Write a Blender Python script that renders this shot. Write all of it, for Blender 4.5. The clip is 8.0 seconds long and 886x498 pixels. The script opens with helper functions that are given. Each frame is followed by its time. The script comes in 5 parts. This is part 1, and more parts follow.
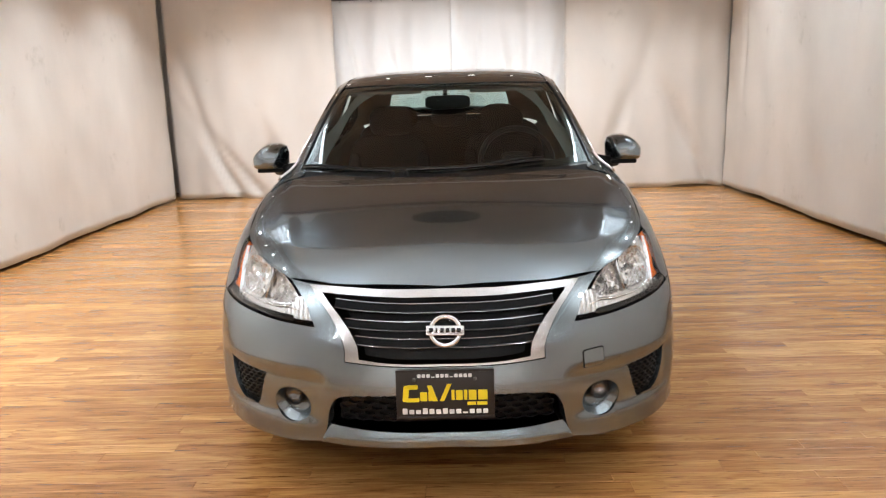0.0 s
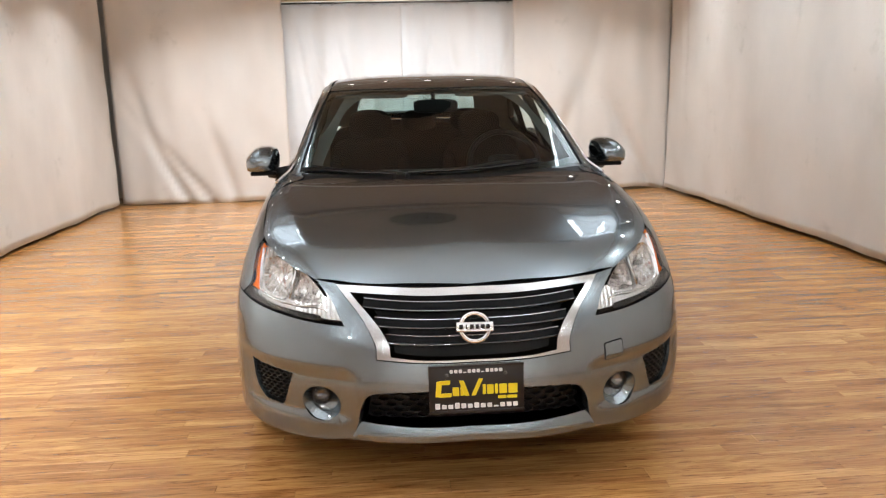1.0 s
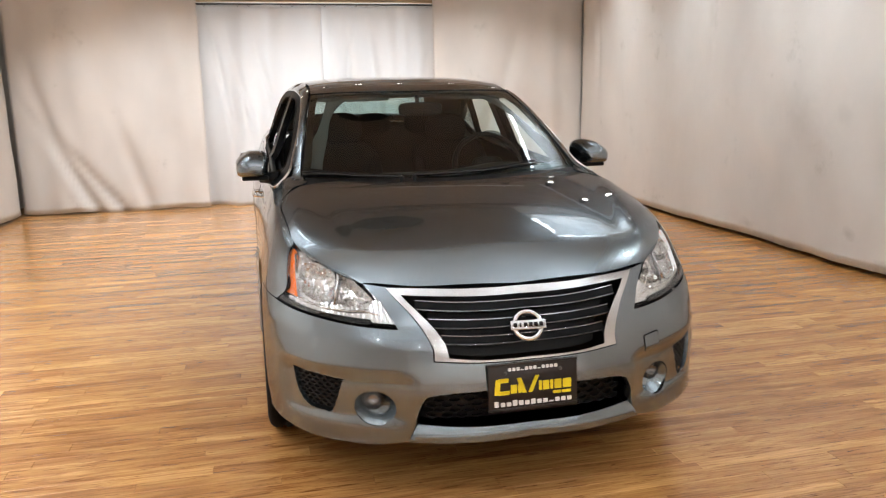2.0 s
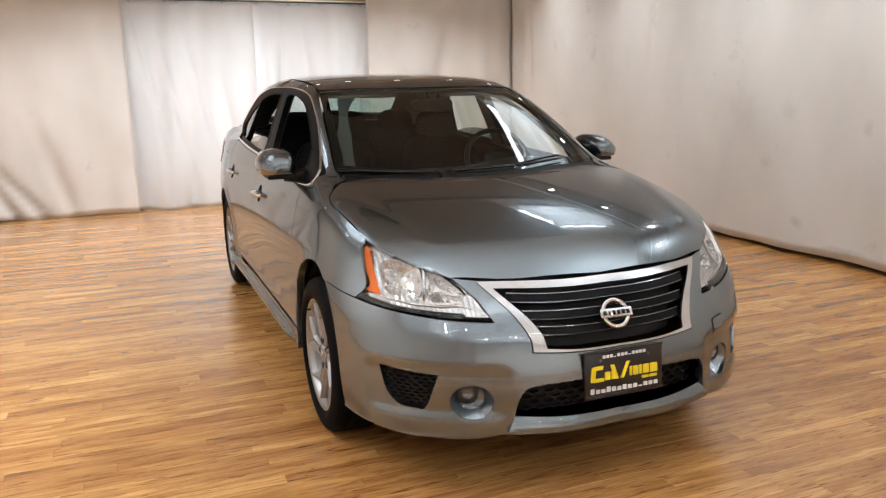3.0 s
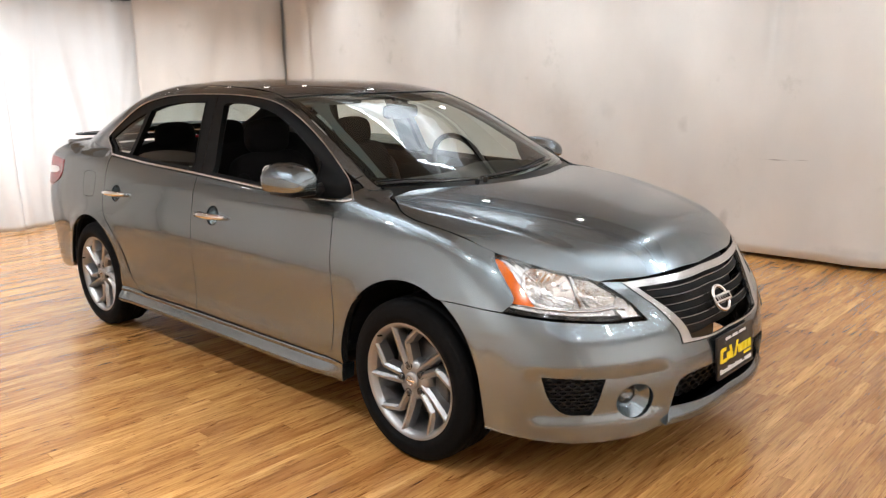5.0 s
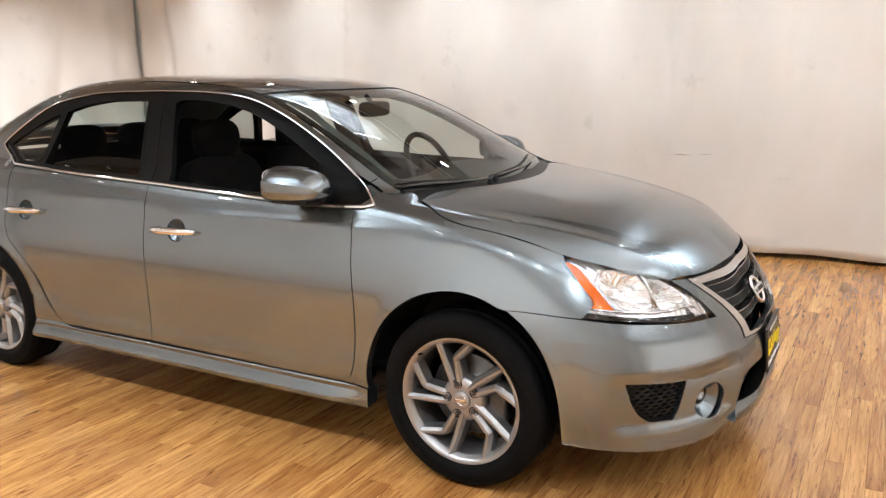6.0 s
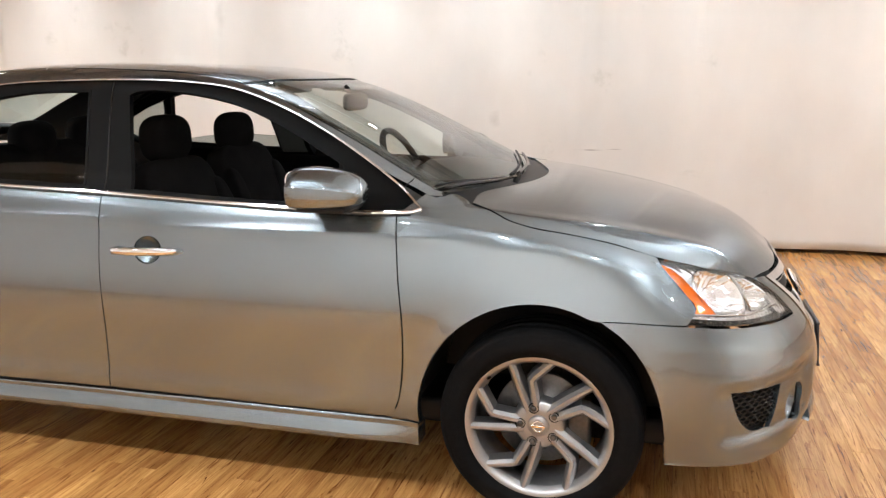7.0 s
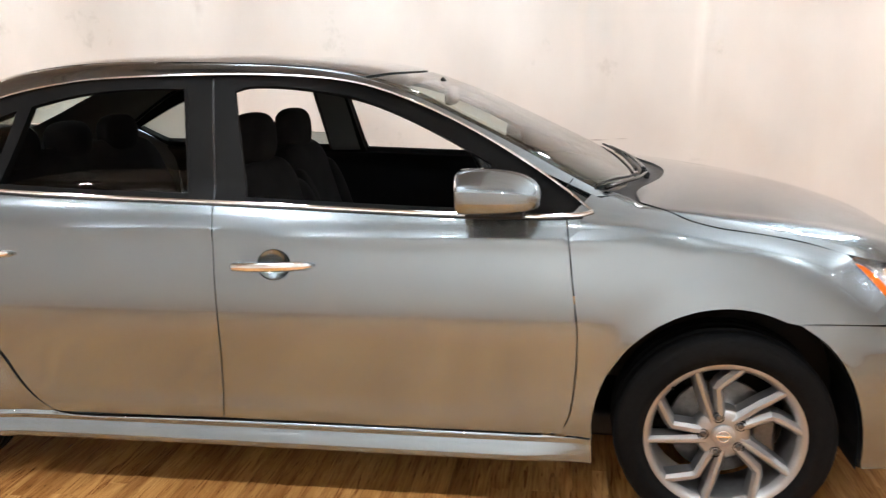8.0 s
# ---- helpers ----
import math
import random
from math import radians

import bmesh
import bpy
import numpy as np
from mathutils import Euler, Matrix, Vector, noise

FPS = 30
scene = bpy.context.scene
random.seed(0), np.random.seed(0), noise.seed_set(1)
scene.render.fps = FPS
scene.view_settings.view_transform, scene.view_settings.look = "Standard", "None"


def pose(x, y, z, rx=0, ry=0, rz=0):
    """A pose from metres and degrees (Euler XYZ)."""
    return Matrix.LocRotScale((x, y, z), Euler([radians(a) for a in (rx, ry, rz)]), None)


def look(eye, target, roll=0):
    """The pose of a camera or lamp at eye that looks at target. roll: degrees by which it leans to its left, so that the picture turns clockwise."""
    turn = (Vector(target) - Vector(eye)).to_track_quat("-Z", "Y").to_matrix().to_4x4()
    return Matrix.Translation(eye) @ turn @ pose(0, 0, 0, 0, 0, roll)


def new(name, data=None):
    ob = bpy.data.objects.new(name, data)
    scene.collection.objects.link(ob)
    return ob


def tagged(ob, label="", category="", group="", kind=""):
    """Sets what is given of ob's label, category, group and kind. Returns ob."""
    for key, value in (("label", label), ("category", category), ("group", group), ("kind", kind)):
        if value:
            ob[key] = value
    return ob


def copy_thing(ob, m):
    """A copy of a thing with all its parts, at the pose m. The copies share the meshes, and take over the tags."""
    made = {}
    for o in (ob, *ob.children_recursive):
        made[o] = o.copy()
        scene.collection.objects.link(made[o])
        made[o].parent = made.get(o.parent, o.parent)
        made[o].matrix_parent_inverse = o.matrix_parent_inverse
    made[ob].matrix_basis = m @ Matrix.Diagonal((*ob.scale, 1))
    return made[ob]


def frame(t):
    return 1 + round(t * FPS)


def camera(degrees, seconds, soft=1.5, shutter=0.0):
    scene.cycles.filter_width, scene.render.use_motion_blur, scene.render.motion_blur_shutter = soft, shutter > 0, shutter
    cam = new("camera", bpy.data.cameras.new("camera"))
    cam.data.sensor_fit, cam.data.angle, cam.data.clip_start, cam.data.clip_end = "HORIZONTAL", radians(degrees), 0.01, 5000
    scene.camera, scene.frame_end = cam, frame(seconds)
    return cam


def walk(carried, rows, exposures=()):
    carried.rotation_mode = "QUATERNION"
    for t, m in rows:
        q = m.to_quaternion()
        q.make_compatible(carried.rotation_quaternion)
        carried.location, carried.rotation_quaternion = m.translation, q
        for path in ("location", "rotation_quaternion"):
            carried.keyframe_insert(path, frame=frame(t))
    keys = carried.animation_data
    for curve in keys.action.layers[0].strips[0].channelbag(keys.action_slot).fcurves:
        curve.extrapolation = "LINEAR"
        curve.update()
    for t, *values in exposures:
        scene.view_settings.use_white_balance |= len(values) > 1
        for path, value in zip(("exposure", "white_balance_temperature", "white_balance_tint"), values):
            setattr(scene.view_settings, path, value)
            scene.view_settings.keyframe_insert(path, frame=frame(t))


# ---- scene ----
from mathutils.geometry import delaunay_2d_cdt

# ---- camera and its walk ----
cam = camera(58.75, 8.0, soft=1.2, shutter=0.3)
PATH = [
    # seconds, x, y, z, yaw, pitch, roll
    (0.0, 0.061, -2.332, 1.408, 1.32, -12.29, -1.70),
    (0.5, -0.064, -2.357, 1.412, -0.03, -12.34, -1.49),
    (1.0, -0.282, -2.395, 1.412, -4.28, -12.07, -1.27),
    (2.5, -1.188, -2.248, 1.421, -17.41, -11.98, -0.90),
    (3.0, -1.532, -2.118, 1.402, -22.00, -11.98, -0.93),
    (3.5, -1.898, -1.917, 1.419, -28.87, -12.03, -1.13),
    (4.0, -2.249, -1.731, 1.430, -35.06, -12.07, -1.25),
    (4.5, -2.528, -1.424, 1.440, -40.89, -12.07, -1.28),
    (5.0, -2.806, -1.120, 1.438, -46.54, -12.17, -1.13),
    (6.5, -3.118, 0.128, 1.388, -66.94, -12.13, -1.19),
    (7.0, -3.088, 0.568, 1.374, -73.89, -12.30, -0.99),
    (7.5, -3.055, 1.028, 1.391, -80.14, -12.87, -1.07),
    (8.0, -3.063, 1.365, 1.399, -80.46, -13.19, -1.52),
]
walk(cam, [(t, pose(x, y, z, 90 + pitch, 0, yaw) @ pose(0, 0, 0, 0, 0, roll)) for t, x, y, z, yaw, pitch, roll in PATH],
     exposures=[(0.0, 0.02), (3.0, -0.14), (4.0, -0.13), (5.0, 0.11), (6.5, 0.37), (8.0, 0.44)])

# ---- light ----
world = bpy.data.worlds.new("world")
world.use_nodes = True
world.node_tree.nodes["Background"].inputs[0].default_value = (0.9, 0.95, 1.0, 1)
world.node_tree.nodes["Background"].inputs[1].default_value = 0.02
scene.world = world
CEILING = 3.15


def area_lamp(name, m, watts, size, colour, size_y=0.0, spread=180):
    data = bpy.data.lights.new(name, "AREA")
    data.energy, data.color, data.size, data.spread = watts, colour, size, radians(spread)
    if size_y:
        data.shape, data.size_y = "RECTANGLE", size_y
    else:
        data.shape = "DISK"
    lamp = new(name, data)
    lamp.matrix_world = m
    return lamp


WARM, COOL = (0.955, 0.99, 1.03), (0.84, 0.92, 1.0)
# heads of the ceiling tracks: along x or y, the other coordinate, places along it, aim across and ahead, watts
TRACKS = [("x", 6.2, (-2.1, -1.4, -0.75, -0.25, 0.25, 0.75, 1.4, 2.1), 0.35, 9.5),
          ("y", 2.72, (-2.6, -1.0, 0.5), -0.4, 8), ("y", 2.72, (1.95, 3.3, 4.7, 6.1), 0.0, 10),
          ("y", -2.72, (-2.2, -0.9), 0.45, 12), ("y", -2.72, (0.3, 1.2, 2.1), -0.5, 22), ("y", -2.72, (3.2, 4.6, 6.0), 0.3, 19),
          ("x", -3.7, (-1.8, -0.6, 0.6, 1.8), 1.0, 9), ("x", -5.0, (-2.4, -1.2, 0.0, 1.2, 2.4), -0.75, 30)]


def heads():
    """Each spot head's place and aim."""
    for axis, c, along, aim, watts in TRACKS:
        for a in along:
            if axis == "x":
                yield Vector((a, c, CEILING - 0.2)), Vector((a * 0.9, c + aim, 0.0)), watts
            else:
                yield Vector((c, a, CEILING - 0.2)), Vector((c + aim, a, 0.0)), watts


for at, to, watts in heads():
    area_lamp("track_lamp", look(at + (to - at).normalized() * 0.085, to), watts, 0.11, WARM, spread=115)
# cool light strips in the cove of the ceiling tray, turned up and inwards
TRAY = (-2.6, -2.7, 2.6, 4.25)
COVE = [((TRAY[0] + .06, -.75), (1, 0), 3.8), ((TRAY[2] - .06, -.75), (-1, 0), 3.8), ((0, TRAY[1] + .06), (0, 1), 4.2)]
for (x, y), (dx, dy), length in COVE:
    area_lamp("cove_lamp", look((x, y, CEILING + .05), (x + dx, y + dy, CEILING + .95)), 32 * length, .05 if dx else length, COOL, length if dx else .05)
# lamps above the two cloth diffusers at the tray's sides
DIFFUSERS = [(-2.14, 3.1), (2.14, 3.1)]
for x, y in DIFFUSERS:
    area_lamp("diffuser_lamp", look((x, y, CEILING + .40), (x, y, 0)), 44, .88, COOL, 1.4)
# daylight in the window behind the middle curtains
area_lamp("window_daylight", look((0, 8.05, 1.35), (0, 7.0, 1.3)), 80, 2.5, COOL, 1.9)
# ---- materials ----
def material(name, colour, rough=0.5, metal=0.0, coat=0.0, coat_rough=0.03, spec=0.5, grain=0.0, grain_scale=40, tint=0.0, tint_scale=3, bump=0.0, bump_scale=200, emit=0.0, stretch=(1, 1, 1)):
    """A principled surface with variation at two scales and a fine relief."""
    m = bpy.data.materials.new(name)
    m.use_nodes = True
    nodes, links = m.node_tree.nodes, m.node_tree.links
    b = nodes["Principled BSDF"]
    b.inputs["Base Color"].default_value = (*colour, 1)
    b.inputs["Roughness"].default_value, b.inputs["Metallic"].default_value = rough, metal
    b.inputs["Coat Weight"].default_value, b.inputs["Coat Roughness"].default_value = coat, coat_rough
    b.inputs["Specular IOR Level"].default_value = spec
    if emit:
        b.inputs["Emission Color"].default_value, b.inputs["Emission Strength"].default_value = (*colour, 1), emit
    if grain or tint or bump:
        place = nodes.new("ShaderNodeTexCoord")
        mapping = nodes.new("ShaderNodeMapping")
        mapping.inputs["Scale"].default_value = stretch
        links.new(place.outputs["Object"], mapping.inputs["Vector"])

        def noisy(scale, detail=4):
            n = nodes.new("ShaderNodeTexNoise")
            n.inputs["Scale"].default_value, n.inputs["Detail"].default_value = scale, detail
            links.new(mapping.outputs[0], n.inputs["Vector"])
            return n.outputs["Fac"]

        value = None
        for amount, scale in ((grain, grain_scale), (tint, tint_scale)):
            if not amount:
                continue
            r = nodes.new("ShaderNodeMapRange")
            r.inputs["From Min"].default_value, r.inputs["From Max"].default_value = 0.3, 0.7
            r.inputs["To Min"].default_value, r.inputs["To Max"].default_value = 1 - amount, 1 + amount
            links.new(noisy(scale), r.inputs["Value"])
            if value is None:
                value = r.outputs[0]
            else:
                mul = nodes.new("ShaderNodeMath")
                mul.operation = "MULTIPLY"
                links.new(value, mul.inputs[0])
                links.new(r.outputs[0], mul.inputs[1])
                value = mul.outputs[0]
        if value is not None:
            h = nodes.new("ShaderNodeHueSaturation")
            h.inputs["Color"].default_value = (*colour, 1)
            links.new(value, h.inputs["Value"])
            links.new(h.outputs[0], b.inputs["Base Color"])
        if bump:
            bp = nodes.new("ShaderNodeBump")
            bp.inputs["Strength"].default_value, bp.inputs["Distance"].default_value = bump, 0.004
            links.new(noisy(bump_scale), bp.inputs["Height"])
            links.new(bp.outputs[0], b.inputs["Normal"])
    return m


def glass(name, colour, rough=0.0, ior=1.45):
    m = material(name, colour, rough)
    b = m.node_tree.nodes["Principled BSDF"]
    b.inputs["Transmission Weight"].default_value, b.inputs["IOR"].default_value = 1.0, ior
    return m


def thin_glass(name, colour, gain=1.0, base=0.045):
    """A pane: clear see-through with a mirror coat at grazing angles."""
    m = bpy.data.materials.new(name)
    m.use_nodes = True
    nodes, links = m.node_tree.nodes, m.node_tree.links
    nodes.clear()
    out, mix = nodes.new("ShaderNodeOutputMaterial"), nodes.new("ShaderNodeMixShader")
    clear, gloss, facing_ = nodes.new("ShaderNodeBsdfTransparent"), nodes.new("ShaderNodeBsdfGlossy"), nodes.new("ShaderNodeLayerWeight")
    clear.inputs[0].default_value = (*colour, 1)
    gloss.inputs["Roughness"].default_value = 0.01
    facing_.inputs["Blend"].default_value = 0.5
    power, lift = nodes.new("ShaderNodeMath"), nodes.new("ShaderNodeMath")
    power.operation, power.inputs[1].default_value = "POWER", 3.9
    lift.operation, lift.inputs[1].default_value, lift.inputs[2].default_value = "MULTIPLY_ADD", gain, base
    links.new(facing_.outputs["Facing"], power.inputs[0])
    links.new(power.outputs[0], lift.inputs[0])
    links.new(lift.outputs[0], mix.inputs[0])
    links.new(clear.outputs[0], mix.inputs[1])
    links.new(gloss.outputs[0], mix.inputs[2])
    links.new(mix.outputs[0], out.inputs[0])
    return m


PAINT = material("grey metallic paint", (0.194, 0.229, 0.248), 0.27, 0.95, coat=1.0, coat_rough=0.012, grain=0.05, grain_scale=900, tint=0.03, tint_scale=4)
PAINT.node_tree.nodes["Principled BSDF"].inputs["Coat IOR"].default_value = 1.55
PAINT.node_tree.nodes["Principled BSDF"].inputs["Specular Tint"].default_value = (.35, .35, .36, 1)
FRAME_BLACK = material("matt black film", (0.0045, 0.0048, 0.0052), 0.45, spec=0.11, tint=0.2)
BLACK = material("black plastic", (0.008, 0.008, 0.0085), 0.40, spec=0.2, grain=0.2, grain_scale=300, bump=0.15, bump_scale=500)
GLOSS_BLACK = material("gloss black", (0.006, 0.006, 0.0065), 0.2, spec=0.35, coat=0.15, tint=0.1)
RUBBER = material("tyre rubber", (0.0035, 0.0035, 0.0037), 0.7, spec=0.08, grain=0.25, grain_scale=60, tint=0.2, tint_scale=8, bump=0.25, bump_scale=260)
CHROME = material("chrome", (0.80, 0.80, 0.80), 0.08, 1.0, tint=0.04, tint_scale=20)
SATIN = material("satin chrome", (0.60, 0.60, 0.60), 0.22, 1.0, tint=0.04, tint_scale=20)
ALLOY = material("machined alloy", (0.34, 0.343, 0.347), 0.36, 0.9, coat=0.3, grain=0.06, grain_scale=300)
BARREL = material("cast barrel alloy", (0.30, 0.30, 0.30), 0.42, 0.85, grain=0.1)
STEEL = material("brake steel", (0.11, 0.107, 0.104), 0.45, 0.9, grain=0.15, grain_scale=90)
CLOTH = material("black seat cloth", (0.013, 0.0115, 0.0112), 0.95, spec=0.1, tint=0.25, tint_scale=9)
LINER = material("grey headliner", (0.11, 0.11, 0.105), 0.9, grain=0.1, grain_scale=500)
TRIM_GREY = material("grey pillar trim", (0.085, 0.085, 0.08), 0.7, grain=0.1, grain_scale=300)
AMBER = material("amber lens", (0.9, 0.17, 0.01), 0.15, coat=1.0)
RED = material("red lens", (0.30, 0.004, 0.008), 0.2, coat=0.5)
WHITE = material("white print", (0.8, 0.8, 0.8), 0.5)
YELLOW = material("yellow print", (0.85, 0.68, 0.02), 0.5)
LAMP_REFLECTOR = material("lamp reflector", (0.9, 0.9, 0.9), 0.2, 1.0)


def faceted(m, scale, strength):
    """Upright flutes, as in a lamp's pressed reflector."""
    nodes, links = m.node_tree.nodes, m.node_tree.links
    place, cells, bp = nodes.new("ShaderNodeTexCoord"), nodes.new("ShaderNodeTexWave"), nodes.new("ShaderNodeBump")
    cells.inputs["Scale"].default_value = scale
    bp.inputs["Strength"].default_value, bp.inputs["Distance"].default_value = strength, 0.01
    links.new(place.outputs["Object"], cells.inputs["Vector"])
    cells.inputs["Distortion"].default_value, cells.inputs["Detail"].default_value = 1.5, 1
    links.new(cells.outputs["Fac"], bp.inputs["Height"])
    links.new(bp.outputs[0], nodes["Principled BSDF"].inputs["Normal"])
    return m


FACETS = faceted(material("faceted reflector", (0.70, 0.705, 0.71), 0.22, 0.9), 19, 0.16)
DARK_CHROME = material("dark chrome", (0.24, 0.24, 0.245), 0.2, 1.0)
WINDSCREEN = thin_glass("windscreen glass", (0.67, 0.79, 0.765))
TINTED = thin_glass("tinted glass", (0.45, 0.50, 0.49))
CLEAR = thin_glass("clear lens", (0.95, 0.96, 0.96), 0.35, 0.04)


def cloth_material(name, colour, through_amount, stain):
    """Painter's canvas: weave, creases, grey scuffs towards no edge in particular."""
    m = material(name, colour, 0.9, grain=0.03, grain_scale=500, tint=0.09, tint_scale=1.3, bump=0.25, bump_scale=420, stretch=(1, 1, 0.55))
    nodes, links = m.node_tree.nodes, m.node_tree.links
    b, out = nodes["Principled BSDF"], nodes["Material Output"]
    place = nodes.new("ShaderNodeTexCoord")
    n = nodes.new("ShaderNodeTexNoise")
    n.inputs["Scale"].default_value, n.inputs["Detail"].default_value, n.inputs["Roughness"].default_value = 2.3, 8, 0.75
    links.new(place.outputs["Object"], n.inputs["Vector"])
    ramp = nodes.new("ShaderNodeValToRGB")
    ramp.color_ramp.elements[0].position, ramp.color_ramp.elements[0].color = 0.60, (1, 1, 1, 1)
    ramp.color_ramp.elements[1].position, ramp.color_ramp.elements[1].color = 0.80, (1 - stain, 1 - stain, 1 - stain * 1.1, 1)
    links.new(n.outputs["Fac"], ramp.inputs[0])
    mix = nodes.new("ShaderNodeMix")
    mix.data_type, mix.blend_type = "RGBA", "MULTIPLY"
    mix.inputs[0].default_value = 1.0
    old = b.inputs["Base Color"].links[0].from_socket
    links.new(old, mix.inputs[6])
    links.new(ramp.outputs[0], mix.inputs[7])
    links.new(mix.outputs[2], b.inputs["Base Color"])
    if through_amount:
        tr, ms = nodes.new("ShaderNodeBsdfTranslucent"), nodes.new("ShaderNodeMixShader")
        tr.inputs[0].default_value = (*colour, 1)
        ms.inputs[0].default_value = through_amount
        links.new(b.outputs[0], ms.inputs[1])
        links.new(tr.outputs[0], ms.inputs[2])
        links.new(ms.outputs[0], out.inputs[0])
    return m


CANVAS = cloth_material("off-white canvas", (0.70, 0.672, 0.635), 0.0, 0.30)
SCUFFED = cloth_material("scuffed off-white canvas", (0.70, 0.672, 0.635), 0.0, 0.30)


def smudge(m, spots):
    """Single scuffs and crease marks: (y, z, half length, half height, darkness)."""
    nodes, links = m.node_tree.nodes, m.node_tree.links
    b = nodes["Principled BSDF"]
    place, rough_edge = nodes.new("ShaderNodeTexCoord"), nodes.new("ShaderNodeTexNoise")
    rough_edge.inputs["Scale"].default_value, rough_edge.inputs["Detail"].default_value = 14, 6
    links.new(place.outputs["Object"], rough_edge.inputs["Vector"])
    col = b.inputs["Base Color"].links[0].from_socket
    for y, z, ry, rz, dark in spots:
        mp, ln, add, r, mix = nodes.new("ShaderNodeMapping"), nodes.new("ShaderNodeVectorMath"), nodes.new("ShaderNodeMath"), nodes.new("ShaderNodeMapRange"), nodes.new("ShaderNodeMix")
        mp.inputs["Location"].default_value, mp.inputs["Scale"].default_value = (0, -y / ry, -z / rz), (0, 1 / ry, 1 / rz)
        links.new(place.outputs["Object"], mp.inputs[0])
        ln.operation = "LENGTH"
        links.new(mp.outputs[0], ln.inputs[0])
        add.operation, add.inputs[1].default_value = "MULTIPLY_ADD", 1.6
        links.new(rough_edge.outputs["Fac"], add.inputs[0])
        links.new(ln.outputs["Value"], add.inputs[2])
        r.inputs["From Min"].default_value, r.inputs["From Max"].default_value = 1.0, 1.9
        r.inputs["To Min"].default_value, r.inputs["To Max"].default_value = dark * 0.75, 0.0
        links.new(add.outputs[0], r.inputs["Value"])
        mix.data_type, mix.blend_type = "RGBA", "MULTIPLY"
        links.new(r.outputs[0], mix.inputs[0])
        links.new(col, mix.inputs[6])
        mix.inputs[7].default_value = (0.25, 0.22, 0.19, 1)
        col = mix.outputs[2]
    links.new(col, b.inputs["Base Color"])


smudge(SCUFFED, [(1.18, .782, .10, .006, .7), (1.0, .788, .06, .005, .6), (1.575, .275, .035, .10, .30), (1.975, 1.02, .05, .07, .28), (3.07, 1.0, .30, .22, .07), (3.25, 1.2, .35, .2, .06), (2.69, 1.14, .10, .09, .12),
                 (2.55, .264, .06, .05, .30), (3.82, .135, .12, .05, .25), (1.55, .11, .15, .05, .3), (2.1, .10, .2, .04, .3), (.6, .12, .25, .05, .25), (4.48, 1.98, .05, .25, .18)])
SHEER = cloth_material("thin white cotton", (0.78, 0.77, 0.76), 0.35, 0.08)
DIFFUSER_CLOTH = cloth_material("diffuser cloth", (0.80, 0.82, 0.83), 0.5, 0.05)
def creased(m):
    """Uneven light through the folds, put into the translucent colour as streaks."""
    nodes, links = m.node_tree.nodes, m.node_tree.links
    tr = next(n for n in nodes if n.bl_idname == "ShaderNodeBsdfTranslucent")
    place, mp, n, r = nodes.new("ShaderNodeTexCoord"), nodes.new("ShaderNodeMapping"), nodes.new("ShaderNodeTexNoise"), nodes.new("ShaderNodeValToRGB")
    mp.inputs["Scale"].default_value = (5.0, 1.2, 1.0)
    n.inputs["Scale"].default_value, n.inputs["Detail"].default_value, n.inputs["Distortion"].default_value = 1.6, 3, 1.0
    r.color_ramp.elements[0].position, r.color_ramp.elements[0].color = 0.38, (.42, .44, .46, 1)
    r.color_ramp.elements[1].position, r.color_ramp.elements[1].color = 0.62, (.84, .86, .87, 1)
    links.new(place.outputs["Object"], mp.inputs[0])
    links.new(mp.outputs[0], n.inputs["Vector"])
    links.new(n.outputs["Fac"], r.inputs[0])
    links.new(r.outputs[0], tr.inputs[0])


creased(DIFFUSER_CLOTH)
BULB = material("lamp bulb", (1.0, 0.96, 0.9), 0.3, emit=28.0)
PLASTER = material("painted plaster", (0.55, 0.52, 0.48), 0.85, grain=0.05, tint=0.06)
MOULDING_PAINT = material("dark moulding paint", (0.03, 0.027, 0.025), 0.7, tint=0.1)
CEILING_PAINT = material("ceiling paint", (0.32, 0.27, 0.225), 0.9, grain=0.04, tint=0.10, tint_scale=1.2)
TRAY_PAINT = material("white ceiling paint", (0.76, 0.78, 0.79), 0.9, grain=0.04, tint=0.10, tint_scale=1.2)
BEAM = material("varnished timber", (0.40, 0.28, 0.16), 0.6, grain=0.25, grain_scale=20, tint=0.15, stretch=(1, 12, 12))
UNDER = material("floor joint", (0.13, 0.065, 0.026), 0.9)


